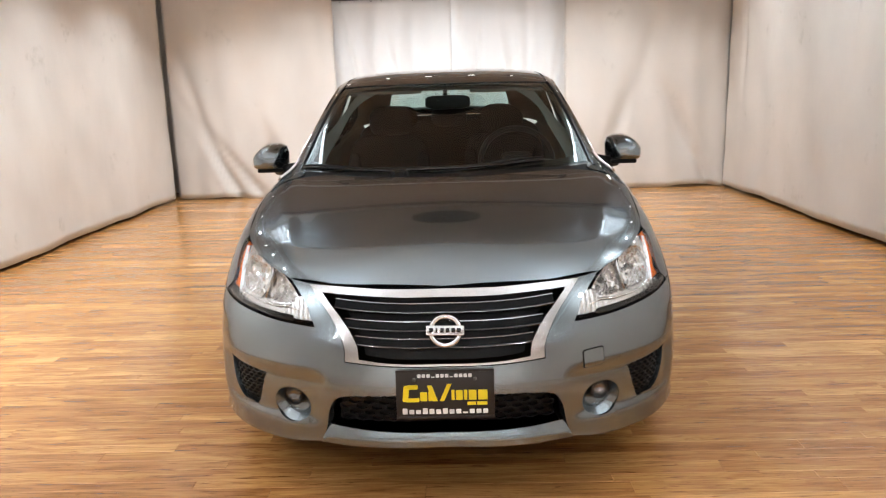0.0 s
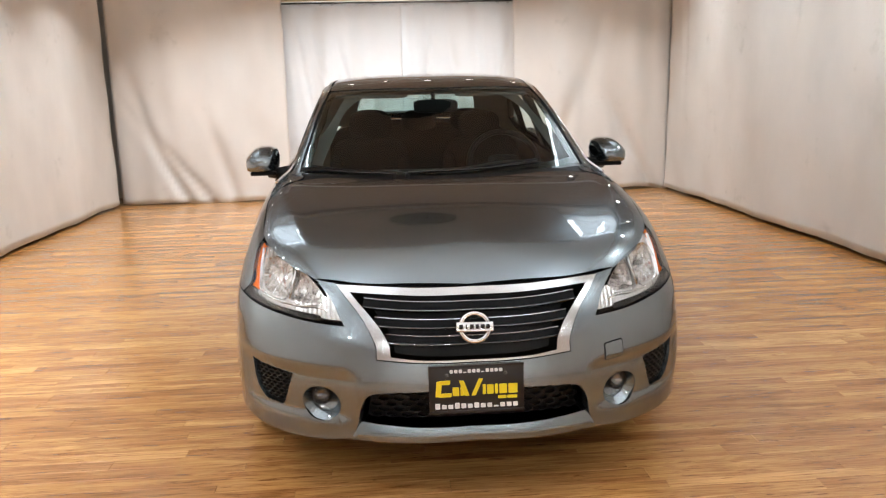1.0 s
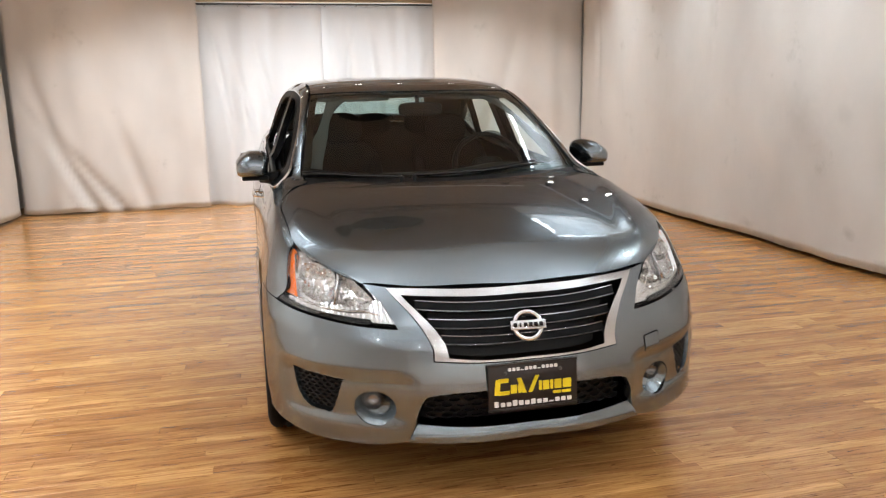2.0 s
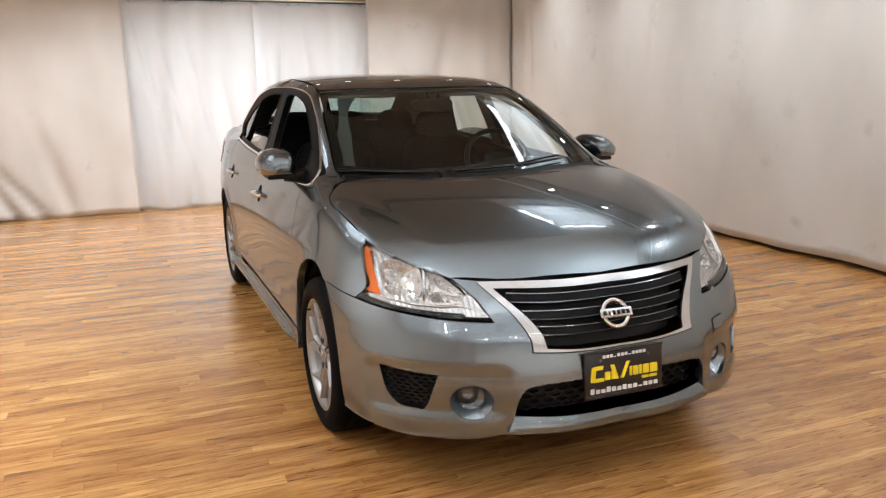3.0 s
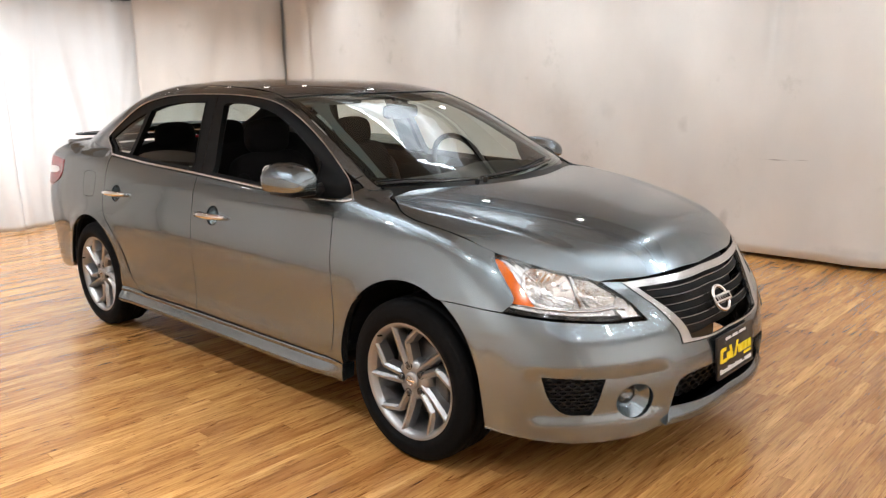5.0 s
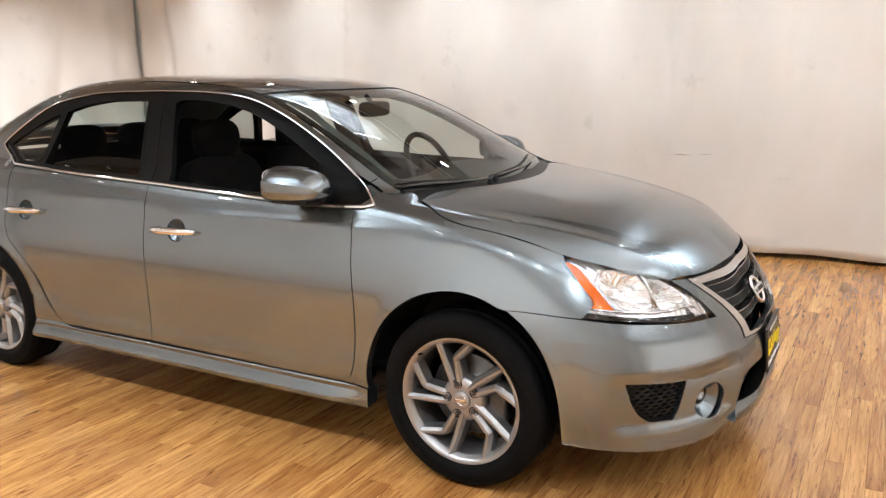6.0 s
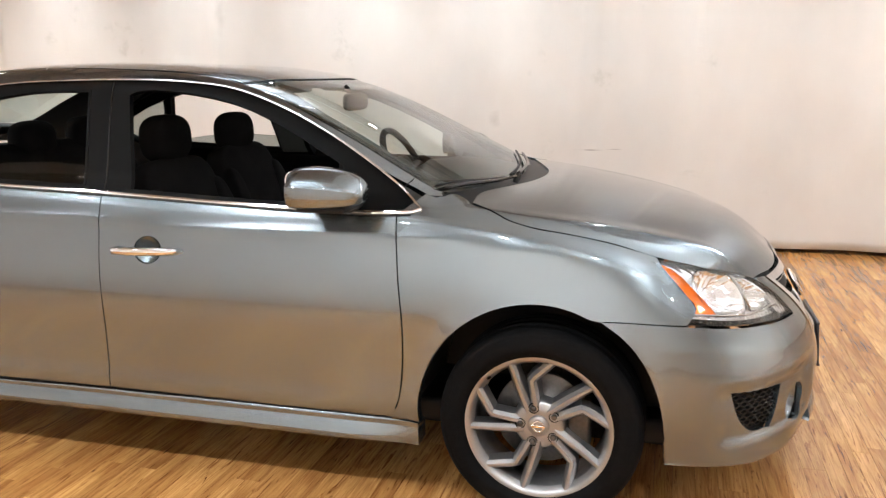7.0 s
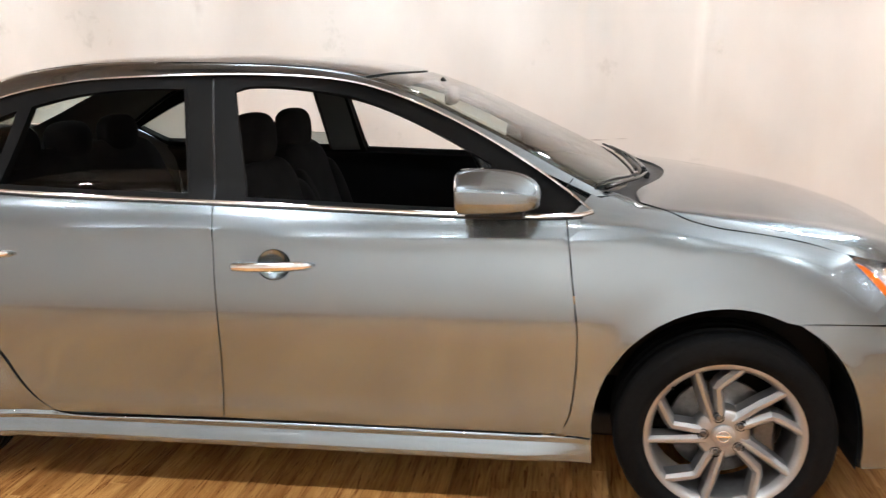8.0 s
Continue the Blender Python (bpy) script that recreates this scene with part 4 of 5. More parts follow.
def pillow(bm, c, half, e=.45, m=None, n=20):
    """A cushion: a rounded block."""
    m = m or Matrix()
    sg = lambda v, q: math.copysign(abs(v) ** q, v)
    rings = []
    for i in range(1, n):
        f = -math.pi / 2 + math.pi * i / n
        rings.append([bm.verts.new(m @ Vector((c[0] + half[0] * sg(math.cos(f), e) * sg(math.cos(w), e), c[1] + half[1] * sg(math.cos(f), e) * sg(math.sin(w), e), c[2] + half[2] * sg(math.sin(f), e))))
                      for w in np.linspace(0, 2 * math.pi, 2 * n, endpoint=False)])
    for a, b_ in zip(rings, rings[1:]):
        for k in range(2 * n):
            bm.faces.new((a[k], a[(k + 1) % (2 * n)], b_[(k + 1) % (2 * n)], b_[k]))
    bm.faces.new(rings[0][::-1])
    bm.faces.new(rings[-1])
    return bm


LAMP = [(62.3, .833, 1), (60.6, .839), (57.0, .829), (51.6, .812), (42.0, .780), (37.0, .746), (31.3, .684), (27.6, .614, 1), (37, .621), (48, .640), (58.4, .661, 1), (55.9, .702), (58.2, .750)]
LAMP_WIDE = [(q[0], q[1] + (.010 if q[1] > .74 and 36 < q[0] < 58 else 0), *q[2:]) for q in LAMP]
LAMP_IN = [(45.2 + (q[0] - 45.2) * .988, .724 + (q[1] - .724) * .975, *q[2:]) for q in LAMP_WIDE]
AMBER_PIECE = [(61.9, .819, 1), (60.6, .822), (58.6, .812), (57.0, .790), (55.3, .756), (53.6, .722), (52.5, .697), (51.7, .680, 1), (57.0, .686, 1), (56.1, .706), (58.2, .749), (60.1, .784)]
DARK_STRIP = [(57.8, .681, 1), (50, .661), (44, .649), (38, .642), (33.5, .638, 1), (33.0, .621, 1), (37, .624), (48, .643), (57.9, .664, 1)]


BOWLS = (([(52.6, .797), (44.4, .772), (43.2, .676), (50.8, .686), (53.9, .742)], .050), ([(42.6, .768), (38.0, .742), (33.2, .690), (34.4, .668), (41.6, .672)], .042))


def headlight(side):
    flip = (lambda pts: pts) if side > 0 else mirrored
    ob = sheet("headlight", GLOSS_BLACK, car, flip(LAMP_WIDE), "clear headlight with chrome reflectors and amber side lens", mode="wrap", surf=low, off=-.001, gap=.0025, hem=.02, hole_hem=.003, holes=(flip(LAMP_IN),))
    sheet("lens", CLEAR, ob, flip(LAMP), mode="wrap", surf=low, off=.002, gap=.004, hem=0).visible_shadow = False
    sheet("housing", FACETS, ob, flip(LAMP_IN), mode="wrap", surf=low, off=-.020, gap=.0005, hem=-.014, hole_hem=.004, step=.012,
          holes=[flip([(a + (np.mean([q[0] for q in o]) - a) * .05, b_ + (np.mean([q[1] for q in o]) - b_) * .05) for a, b_ in o]) for o, _ in BOWLS])
    sheet("turn_signal", AMBER, ob, flip(AMBER_PIECE), "amber turn signal", mode="wrap", surf=low, off=-.014, gap=0, hem=.01, step=.015)
    sheet("lower_strip", GLOSS_BLACK, ob, flip(DARK_STRIP), mode="wrap", surf=low, off=-.0045, gap=0, hem=.02, step=.015)
    sheet("corner_reflector", FACETS, ob, flip([(34.4, .662), (33.4, .694, 1), (31.2, .675), (28.6, .624, 1), (33, .6275, 1)]), mode="wrap", surf=low, off=-.010, gap=0, hem=.02, step=.012)
    line = [(57.0, .688), (50, .673), (44, .660), (38.5, .656), (35.2, .660), (32.0, .650)]
    bm = bmesh.new()
    tube(bm, [on(side * u, v, "wrap", low, -.010)[0] for u, v in line], .003, 8)
    part("chrome_line", bm, CHROME, ob)
    for k in range(9):
        u = 55.5 - k * 2.1
        p, n = on(side * u, .668 - .0021 * (55.5 - u), "wrap", low, -.004)
        bm = bmesh.new()
        lathe(bm, [(.0028, 0), (.0028, .0006), (.0016, .0014)], facing(p, n), 10)
        part("led", bm, STEEL, ob)
    # bright wall between the turn signal and the reflectors
    wall = [(58.6, .812), (57.0, .790), (55.3, .756), (53.6, .722), (52.5, .697), (51.7, .680)]
    tops, feet = [[on(side * u, v, "wrap", low, d)[0] for u, v in wall] for d in (-.006, -.022)]
    bm = bmesh.new()
    for k in range(len(wall) - 1):
        bm.faces.new([bm.verts.new(q) for q in (tops[k], tops[k + 1], feet[k + 1], feet[k])])
    part("divider", bm, LAMP_REFLECTOR, ob, smooth=False)
    # two fluted reflector buckets with their bulbs, and the bright bar between them
    for outline, deep in BOWLS:
        lp = smooth_loop([(side * u / 55, v) for u, v in outline], .008)
        mid = lp.mean(0)
        bm = bmesh.new()
        rows_ = []
        for i, f in enumerate((1.0, .99, .86, .72, .58, .44, .30, .16)):
            q = mid + (lp - mid) * f
            p_, n_ = lay(q * [55, 1], "wrap", low)
            aim = n_ * .45 + np.array([0, -.75, 0])
            flute = .008 * (np.floor((q[:, 0] - mid[0]) * 95) % 2) * (1 < i < 7)
            sunk = .012 if i == 0 else .017 + deep * (1 - f * f) + flute
            rows_.append([bm.verts.new(Vector(p_[k] - aim[k] * (sunk if np.ndim(sunk) == 0 else sunk[k]))) for k in range(len(lp))])
        for r0, r1 in zip(rows_, rows_[1:]):
            for k in range(len(lp)):
                j = (k + 1) % len(lp)
                bm.faces.new((r0[k], r0[j], r1[j], r1[k]))
        bm.faces.new(rows_[-1])
        bmesh.ops.recalc_face_normals(bm, faces=bm.faces)
        part("reflector_bowl", bm, LAMP_REFLECTOR, ob, "fluted chrome reflector", smooth=False)
        p, n = on(side * mid[0] * 55, mid[1], "wrap", low, -.020)
        n = (n * .45 + Vector((0, -.75, 0))).normalized()
        bm = bmesh.new()
        lathe(bm, [(.011, -.045), (.011, -.012), (.008, -.004), (.003, -.001)], facing(p, n), 14)
        part("bulb", bm, SATIN, ob)
    bm = bmesh.new()
    tube(bm, [on(side * u, v, "wrap", low, -.012)[0] for u, v in ((44.6, .785), (43.4, .755), (42.8, .72), (42.2, .672))], [.004, .007, .007, .004], 8)
    part("bright_bar", bm, SATIN, ob)
    return ob


for side in (1, -1):
    headlight(side)

# grille
frame_out = both_halves([(0, .502), (10, .506), (19.4, .516, 1), (20.1, .566), (24.1, .645), (31.5, .736, 1), (22, .7335), (12, .729), (0, .7275)])
frame_hole = both_halves([(0, .510), (10, .514), (16.6, .525, 1), (17.6, .572), (20.9, .632), (27.6, .714, 1), (18, .709), (9, .7045), (0, .7035)])
grille = sheet("grille", SATIN, car, frame_out, "black slatted grille in a satin chrome frame", mode="wrap", surf=low, off=.003, gap=.001, hem=.02, hole_hem=.010, step=.02, holes=(frame_hole,))
sheet("backing", BLACK, grille, frame_hole, mode="wrap", surf=low, off=-.055, gap=-.01, hem=0)
for z0, reach in ((.668, 24.6), (.616, 21.2), (.566, 18.3)):
    rise = lambda u: z0 + .000022 * u * u * (1 + .4 * (z0 < .6))
    us = np.linspace(-reach, reach, 13)
    sheet("slat", FRAME_BLACK, grille, [(u, rise(u) - .012) for u in us] + [(u, rise(u) + .011) for u in us[::-1]], raw=True, mode="wrap", surf=low, off=-.016, gap=0, hem=.03, step=.02)
    sheet("slat_edge", DARK_CHROME, grille, [(u, rise(u) + .0115) for u in us] + [(u, rise(u) + .0145) for u in us[::-1]], "thin dark chrome edge", raw=True, mode="wrap", surf=low, off=-.012, gap=0, hem=.03, step=.02)
    sheet("slat_lip", DARK_CHROME, grille, [(u, rise(u) - .0155) for u in us] + [(u, rise(u) - .0140) for u in us[::-1]], "thin dark chrome edge", raw=True, mode="wrap", surf=low, off=-.016, gap=0, hem=.02, step=.02)
# badge: ring with a bar, its letters only as dark strokes
badge_at, badge_n = on(0.3, .607, "wrap", low, .006)
badge = new("badge")
badge.parent, badge.matrix_local = car, facing(badge_at, badge_n)
badge["label"] = "chrome ring badge with a crossbar"
bm = bmesh.new()
ringpts = [(.0475 * math.cos(a), .0475 * math.sin(a), 0) for a in np.linspace(0, 2 * math.pi, 41)]
tube(bm, ringpts, .0085, 10, caps=False)
part("badge_ring", bm, CHROME, badge)
bm = bmesh.new()
box(bm, -.062, -.0165, -.004, .062, .0165, .012, .003)
part("badge_bar", bm, SATIN, badge)
for k, w in enumerate((.013, .005, .012, .012, .013, .013)):
    x = -.046 + k * .018
    bm = bmesh.new()
    box(bm, x - w / 2, -.0075, .0118, x + w / 2, .0075, .0128)
    part("stroke", bm, GLOSS_BLACK, badge)


def hex_mesh(name, parent, inside_loop, cell, off, mat):
    """A honeycomb screen inside an outline of wrap coordinates."""
    k = SCALE["wrap"]
    loop = smooth_loop([(q[0] / k, *q[1:]) for q in inside_loop], .01)
    lo, hi = loop.min(0), loop.max(0)
    cw, ch = cell
    bm = bmesh.new()
    j = 0
    v = lo[1]
    cells = []
    while v < hi[1] + ch:
        u = lo[0] + (j % 2) * cw * .5
        while u < hi[0] + cw:
            cells.append((u, v))
            u += cw
        v += ch * .75
        j += 1
    cells = np.array(cells)
    cells = cells[inside(cells, loop)]
    outers, inners = [], []
    for u, v in cells:
        outers += [(u + cw * .52 * math.cos(a), v + ch * .52 * math.sin(a)) for a in np.radians([90, 30, -30, -90, -150, 150])]
        inners += [(u + cw * .40 * math.cos(a), v + ch * .38 * math.sin(a)) for a in np.radians([90, 30, -30, -90, -150, 150])]
    laid = [lay(np.array(q) * [k, 1], "wrap", low, o)[0] for q, o in ((outers, off), (inners, off), (inners, off - .012))]
    for c in range(len(cells)):
        vo, vi, vd = [[bm.verts.new(q) for q in s_[c * 6:c * 6 + 6]] for s_ in laid]
        for a in range(6):
            b_ = (a + 1) % 6
            bm.faces.new((vo[a], vo[b_], vi[b_], vi[a]))
            bm.faces.new((vi[a], vi[b_], vd[b_], vd[a]))
    return part(name, bm, mat, parent, smooth=False)


LOWER = both_halves([(0, .275), (12, .279), (23.6, .290, 1), (22.2, .372), (19.6, .406), (9, .415), (0, .416)])
lower_grille = sheet("lower_grille", BLACK, car, both_halves([(0, .20), (15, .20), (29, .205, 1), (29, .44, 1), (15, .45), (0, .45)]), "black honeycomb air intake", mode="wrap", surf=low, off=-.075, gap=0, hem=0)
sheet("duct", BLACK, lower_grille, both_halves([(0, .276), (12, .280), (23.4, .291, 1), (22.1, .372), (19.5, .4045), (9, .4135), (0, .4145)]), mode="wrap", surf=low, off=-.07, gap=0, hem=-.068)
hex_mesh("mesh", lower_grille, both_halves([(0, .29), (12, .293), (22.2, .303, 1), (21.0, .372), (18.8, .395), (9, .403), (0, .404)]), (.058, .026), -.045, BLACK)
for side in (1, -1):
    flip = (lambda pts: pts) if side > 0 else mirrored
    vent = sheet("side_vent", BLACK, car, flip(VENT), "black mesh vent in the bumper", mode="wrap", surf=low, off=-.030, gap=-.022, hem=0)
    hex_mesh("mesh", vent, flip([(50.0, .446, 1), (38.4, .432, 1), (40.6, .328), (46.0, .328), (48.6, .37)]), (.034, .0165), -.012, BLACK)
    # fog lamp in its bowl
    p, n = on(side * 31.4, .346, "wrap", low, -.004)
    n = (n + Vector((0, -.35, 0))).normalized()
    fog = new("fog_lamp")
    fog.parent, fog["label"] = car, "round fog lamp in a silver bowl"
    bm = bmesh.new()
    lathe(bm, [(.074, -.010), (.062, -.024), (.050, -.040), (.040, -.052)], facing(p, n), 32, cap=True)
    part("bowl", bm, PAINT, fog)
    q, _ = on(side * 32.6, .362, "wrap", low, -.030)
    bm = bmesh.new()
    lathe(bm, [(.036, -.03), (.036, .004), (.033, .007), (.031, .004)], facing(q, n), 28, cap=False)
    part("lamp_ring", bm, GLOSS_BLACK, fog)
    bm = bmesh.new()
    lathe(bm, [(.031, .001), (.026, -.008), (.016, -.016), (.006, -.019)], facing(q, n), 20)
    part("reflector", bm, DARK_CHROME, fog)
    bm = bmesh.new()
    lathe(bm, [(.0315, .003), (.024, .006), (.012, .008), (.002, .0085)], facing(q, n), 24)
    part("lens", bm, CLEAR, fog).visible_shadow = False
lip = both_halves([(0, .279), (12, .283), (23.1, .295, 1), (24.6, .236, 1), (12, .231), (0, .231)])
sheet("front_lip", PAINT, car, lip, mode="wrap", surf=lambda x, y, z: low(x, y, z) + .55 * np.maximum(z - .25, 0) - .004, off=.010, gap=.001, hem=.07, step=.02)
# square tow hook cover on the car's left
COVER = [(27.4, .517), (27.8, .520), (31.4, .524), (31.8, .520), (31.4, .472), (31.0, .468), (27.6, .464), (27.2, .469)]
sheet("tow_cover_seam", BLACK, car, [(29.5 + (u - 29.5) * 1.07, .494 + (v - .494) * 1.09) for u, v in COVER], mode="wrap", surf=low, off=.0008, gap=0, hem=0, step=.012)
sheet("tow_cover", PAINT, car, COVER, mode="wrap", surf=low, off=.0024, gap=.001, hem=.004, step=.012)

# number plate holder with a dealer's board: its print as plain shapes
plate = new("plate_board")
plate.parent, plate.matrix_local = car, pose(0.0, .0285, .4195, 90 - 4.0, 0, 0)
plate["label"] = "black dealer board with yellow and white print"
bm = bmesh.new()
box(bm, -.1575, -.0805, -.006, .1575, .0805, .004, .003)
for y0, y1 in ((-.0815, -.0715), (.0735, .0815)):
    box(bm, -.1575, y0, .003, .1575, y1, .0065, .001)
part("board", bm, material("board black", (.012, .009, .009), .35, tint=.2), plate)


def strokes(name, mat, items):
    for x0, y0, x1, y1, lean in items:
        bm = bmesh.new()
        box(bm, x0, y0, .0042, x1, y1, .0052, .0022 if y1 - y0 > .008 else .001, 2)
        for v in bm.verts:
            v.co.x += lean * (v.co.y - y0)
        part(name, bm, mat, plate, smooth=False)


strokes("yellow_shape", YELLOW, [(-.137, -.022, -.119, .030, .1), (-.125, .018, -.088, .032, .1), (-.125, -.024, -.084, -.011, .1), (-.080, -.021, -.058, .008, 0), (-.054, -.021, -.042, .010, 0),
                                (-.040, -.022, -.024, .030, -.35), (-.018, -.022, -.004, .034, .45), (.020, -.019, .030, .014, 0), (.034, -.019, .056, .013, 0), (.060, -.019, .070, .014, 0), (.075, -.019, .100, .013, 0), (.105, -.019, .135, .013, 0),
                                (.070, -.036, .098, -.026, 0), (.101, -.036, .134, -.026, 0)])
strokes("white_stroke", WHITE, [(-.138 + k * .0215, -.064, -.122 + k * .0215, -.064 + h, 0) for k, h in enumerate((.019, .014, .013, .019, .016, .014, .017, .014, .014, .005, .014, .014, .014))])
strokes("white_stroke", WHITE, [(-.088 + k * .0148, .056, -.077 + k * .0148, .056 + h, 0) for k, h in enumerate((.011, .011, .011, .003, .011, .011, .011, .003, .011, .011, .011, .011))])
for sx in (-.098, .096):
    bm = bmesh.new()
    lathe(bm, [(.006, .0), (.006, .005), (.003, .007)], Matrix.Translation((sx, .050, .002)), 12)
    part("screw", bm, STEEL, plate)

# ---- windows and chrome ----
GREEN_FRAME = [corner((1.315, .972))] + [(q[0], q[1] - .004) for q in CHROME_TOP[1:-1]] + [corner((3.585, 1.146)), corner((3.432, 1.052))] + [(q[0], q[1] + .002) for q in BELT[-2:0:-1]]
OPEN_FRONT = [corner((2.376, 1.004)), (2.412, 1.18), corner((2.443, 1.338)), (2.39, 1.353), (2.28, 1.350), (2.166, 1.335), (2.03, 1.307), (1.908, 1.262), (1.76, 1.190), corner((1.60, 1.100)), corner((1.585, .970)), (1.89, .980)]
OPEN_REAR = [corner((2.558, 1.016)), (2.58, 1.18), corner((2.602, 1.350)), (2.72, 1.353), (2.86, 1.349), (3.02, 1.330), corner((3.145, 1.302)), (3.185, 1.18), corner((3.235, 1.048)), (2.92, 1.030)]
OPEN_QUARTER = [corner((3.195, 1.285)), (3.31, 1.247), (3.42, 1.198), corner((3.545, 1.135)), corner((3.425, 1.066)), corner((3.270, 1.060)), (3.225, 1.18)]
pair("window_frame", FRAME_BLACK, car, GREEN_FRAME, surf=whole, off=-.007, holes=(OPEN_FRONT, OPEN_REAR, OPEN_QUARTER), hem=.03, hole_hem=.03, gap=0, step=.025, label="black window frame and pillar cover")
for loop_, name_ in ((OPEN_FRONT, "front_window_seal"), (OPEN_REAR, "rear_window_seal")):
    inner = [(q[0] + (c_[0] - q[0]) * .022, q[1] + (c_[1] - q[1]) * .045, *q[2:]) for c_ in [np.mean([p_[:2] for p_ in loop_], 0)] for q in loop_]
    outer = [(q[0] - (c_[0] - q[0]) * .012, q[1] - (c_[1] - q[1]) * .03, *q[2:]) for c_ in [np.mean([p_[:2] for p_ in loop_], 0)] for q in loop_]
    pair(name_, FRAME_BLACK, car, outer, holes=(inner,), off=-.0045, hem=.004, hole_hem=.012, gap=0, step=.012)
pair("pillar_joint", GLOSS_BLACK, car, ribbon([(2.472, 1.006), (2.492, 1.18), (2.512, 1.376)], .006), raw=True, off=-.0045, gap=0, hem=0, step=.01)
pair("quarter_glass", TINTED, car, OPEN_QUARTER, off=-.013, gap=-.006, hem=0)
LOWERED = [corner((2.560, 1.010)), corner((2.565, 1.088)), (2.75, 1.096), (2.92, 1.092), (3.08, 1.075), corner((3.225, 1.050)), (2.92, 1.022)]
for ob in pair("lowered_glass", TINTED, car, LOWERED, off=-.022, gap=0, hem=.004, label="tinted door glass wound down"):
    ob.visible_shadow = False
def moulding(name, mat, line, high, deep, lean, side_):
    """A rounded bright strip along a (y, z) line of the flank."""
    bm = bmesh.new()
    pts = [Vector(q) for q in lay(open_curve(line, .02), "side", whole, 0.0)[0]]
    rings = []
    for i, p in enumerate(pts):
        t = (pts[min(i + 1, len(pts) - 1)] - pts[max(i - 1, 0)]).normalized()
        o = Vector((1, 0, lean))
        o = (o - t * o.dot(t)).normalized()
        u = o.cross(t)
        ring_ = [bm.verts.new(p + o * a * deep + u * b_ * high / 2) for a, b_ in ((-1.2, -1), (.55, -1), (.9, -.75), (1.0, 0), (.9, .75), (.55, 1), (-1.2, 1))]
        for v in ring_:
            v.co.x *= side_
        rings.append(ring_)
    for a, b_ in zip(rings, rings[1:]):
        for k in range(6):
            bm.faces.new((a[k], a[k + 1], b_[k + 1], b_[k]))
    bm.faces.new(rings[0])
    bm.faces.new(rings[-1])
    bmesh.ops.recalc_face_normals(bm, faces=bm.faces)
    return part(name, bm, mat, car, smooth=False)


BELT_LINE = [(1.306, .972), (1.335, .9645), (1.42, .9615), (1.55, .9615), (1.89, .973), (2.471, 1.0005), (2.92, 1.0195), (3.22, 1.0365), (3.435, 1.0485)]
for s in (1, -1):
    moulding("belt_chrome", CHROME, BELT_LINE, .0125, .007, .34, s)
    moulding("upper_chrome", CHROME, [(1.306, .972)] + CHROME_TOP[1:-1] + [(3.560, 1.166), (3.590, 1.140), (3.572, 1.118), (3.50, 1.078), (3.438, 1.049)], .0075, .005, .38, s)
pair("belt_seal", BLACK, car, ribbon([(q[0], q[1] - .0085) for q in BELT_LINE[1:]], .004), raw=True, off=.0012, gap=0, hem=0, step=.012, label="thin black seal under the chrome strip")

# ---- mirrors, handles, wipers, tail lamps ----
def mirror_unit(s):
    ob = new("door_mirror")
    ob.parent, ob["label"] = car, "grey door mirror with a creased shell on a black foot"
    # sections from front to back: y, outer x, inner x, bottom, crease, top
    rows_ = [(1.431, .893, .822, 1.010, 1.030, 1.046), (1.437, .915, .806, 1.002, 1.037, 1.062), (1.452, .936, .794, .996, 1.044, 1.077), (1.48, .951, .784, .991, 1.050, 1.092), (1.53, .960, .777, .987, 1.055, 1.104),
             (1.59, .964, .774, .985, 1.058, 1.110), (1.65, .965, .773, .984, 1.060, 1.110), (1.682, .963, .774, .985, 1.060, 1.107), (1.690, .957, .779, .990, 1.058, 1.101)]
    bm = bmesh.new()
    rings = []
    for y, xo, xi, zb, zc, zt in rows_:
        y, zb, xo, xi = 1.452 + (y - 1.431) * .90, zb + .006, .797 + (xo - .773) * .80, .797 + (xi - .773) * .80
        h, w = zt - zc, xo - xi
        sec = [(xi + .12 * w, zb), (xi + .5 * w, zb - .002), (xo - .10 * w, zb), (xo - .02 * w, zb + .12 * (zc - zb)), (xo + .002, zb + .5 * (zc - zb)), (xo + .001, zc - .05 * (zc - zb)), (xo - .012 * w, zc + .06 * h), (xo - .10 * w, zc + .40 * h),
               (xo - .26 * w, zc + .78 * h), (xo - .45 * w, zt), (xi + .25 * w, zt - .02 * h), (xi + .06 * w, zt - .3 * h), (xi, zc), (xi + .02 * w, zb + .2 * (zc - zb))]
        rings.append([bm.verts.new((s * x, y, z)) for x, z in sec])
    for a, b_ in zip(rings, rings[1:]):
        for k in range(14):
            bm.faces.new((a[k], a[(k + 1) % 14], b_[(k + 1) % 14], b_[k]))
    bm.faces.new(rings[0])
    bm.faces.new(rings[-1])
    bmesh.ops.recalc_face_normals(bm, faces=bm.faces)
    for a, b_ in zip(rings, rings[1:]):
        for k in (5,):
            bm.edges.get((a[k], b_[k])).smooth = False
    for k in range(14):
        bm.edges.get((rings[-1][k], rings[-1][(k + 1) % 14])).smooth = False
    part("shell", bm, PAINT, ob)
    foot = bmesh.new()
    box(foot, min(s * .800, s * .925), 1.497, .976, max(s * .800, s * .925), 1.662, .996, .008, 3)
    tube(foot, [(s * .84, 1.56, .985), (s * .79, 1.545, .982), (s * .745, 1.53, .985)], [.026, .030, .036], 12)
    part("foot", foot, BLACK, ob, "black mirror foot")
    bm = bmesh.new()
    pillow(bm, (s * .874, 1.685, 1.05), (.062, .004, .050), .5)
    part("mirror_glass", bm, material("mirror", (.85, .85, .85), .02, 1.0), ob)
    return ob


for s in (1, -1):
    mirror_unit(s)


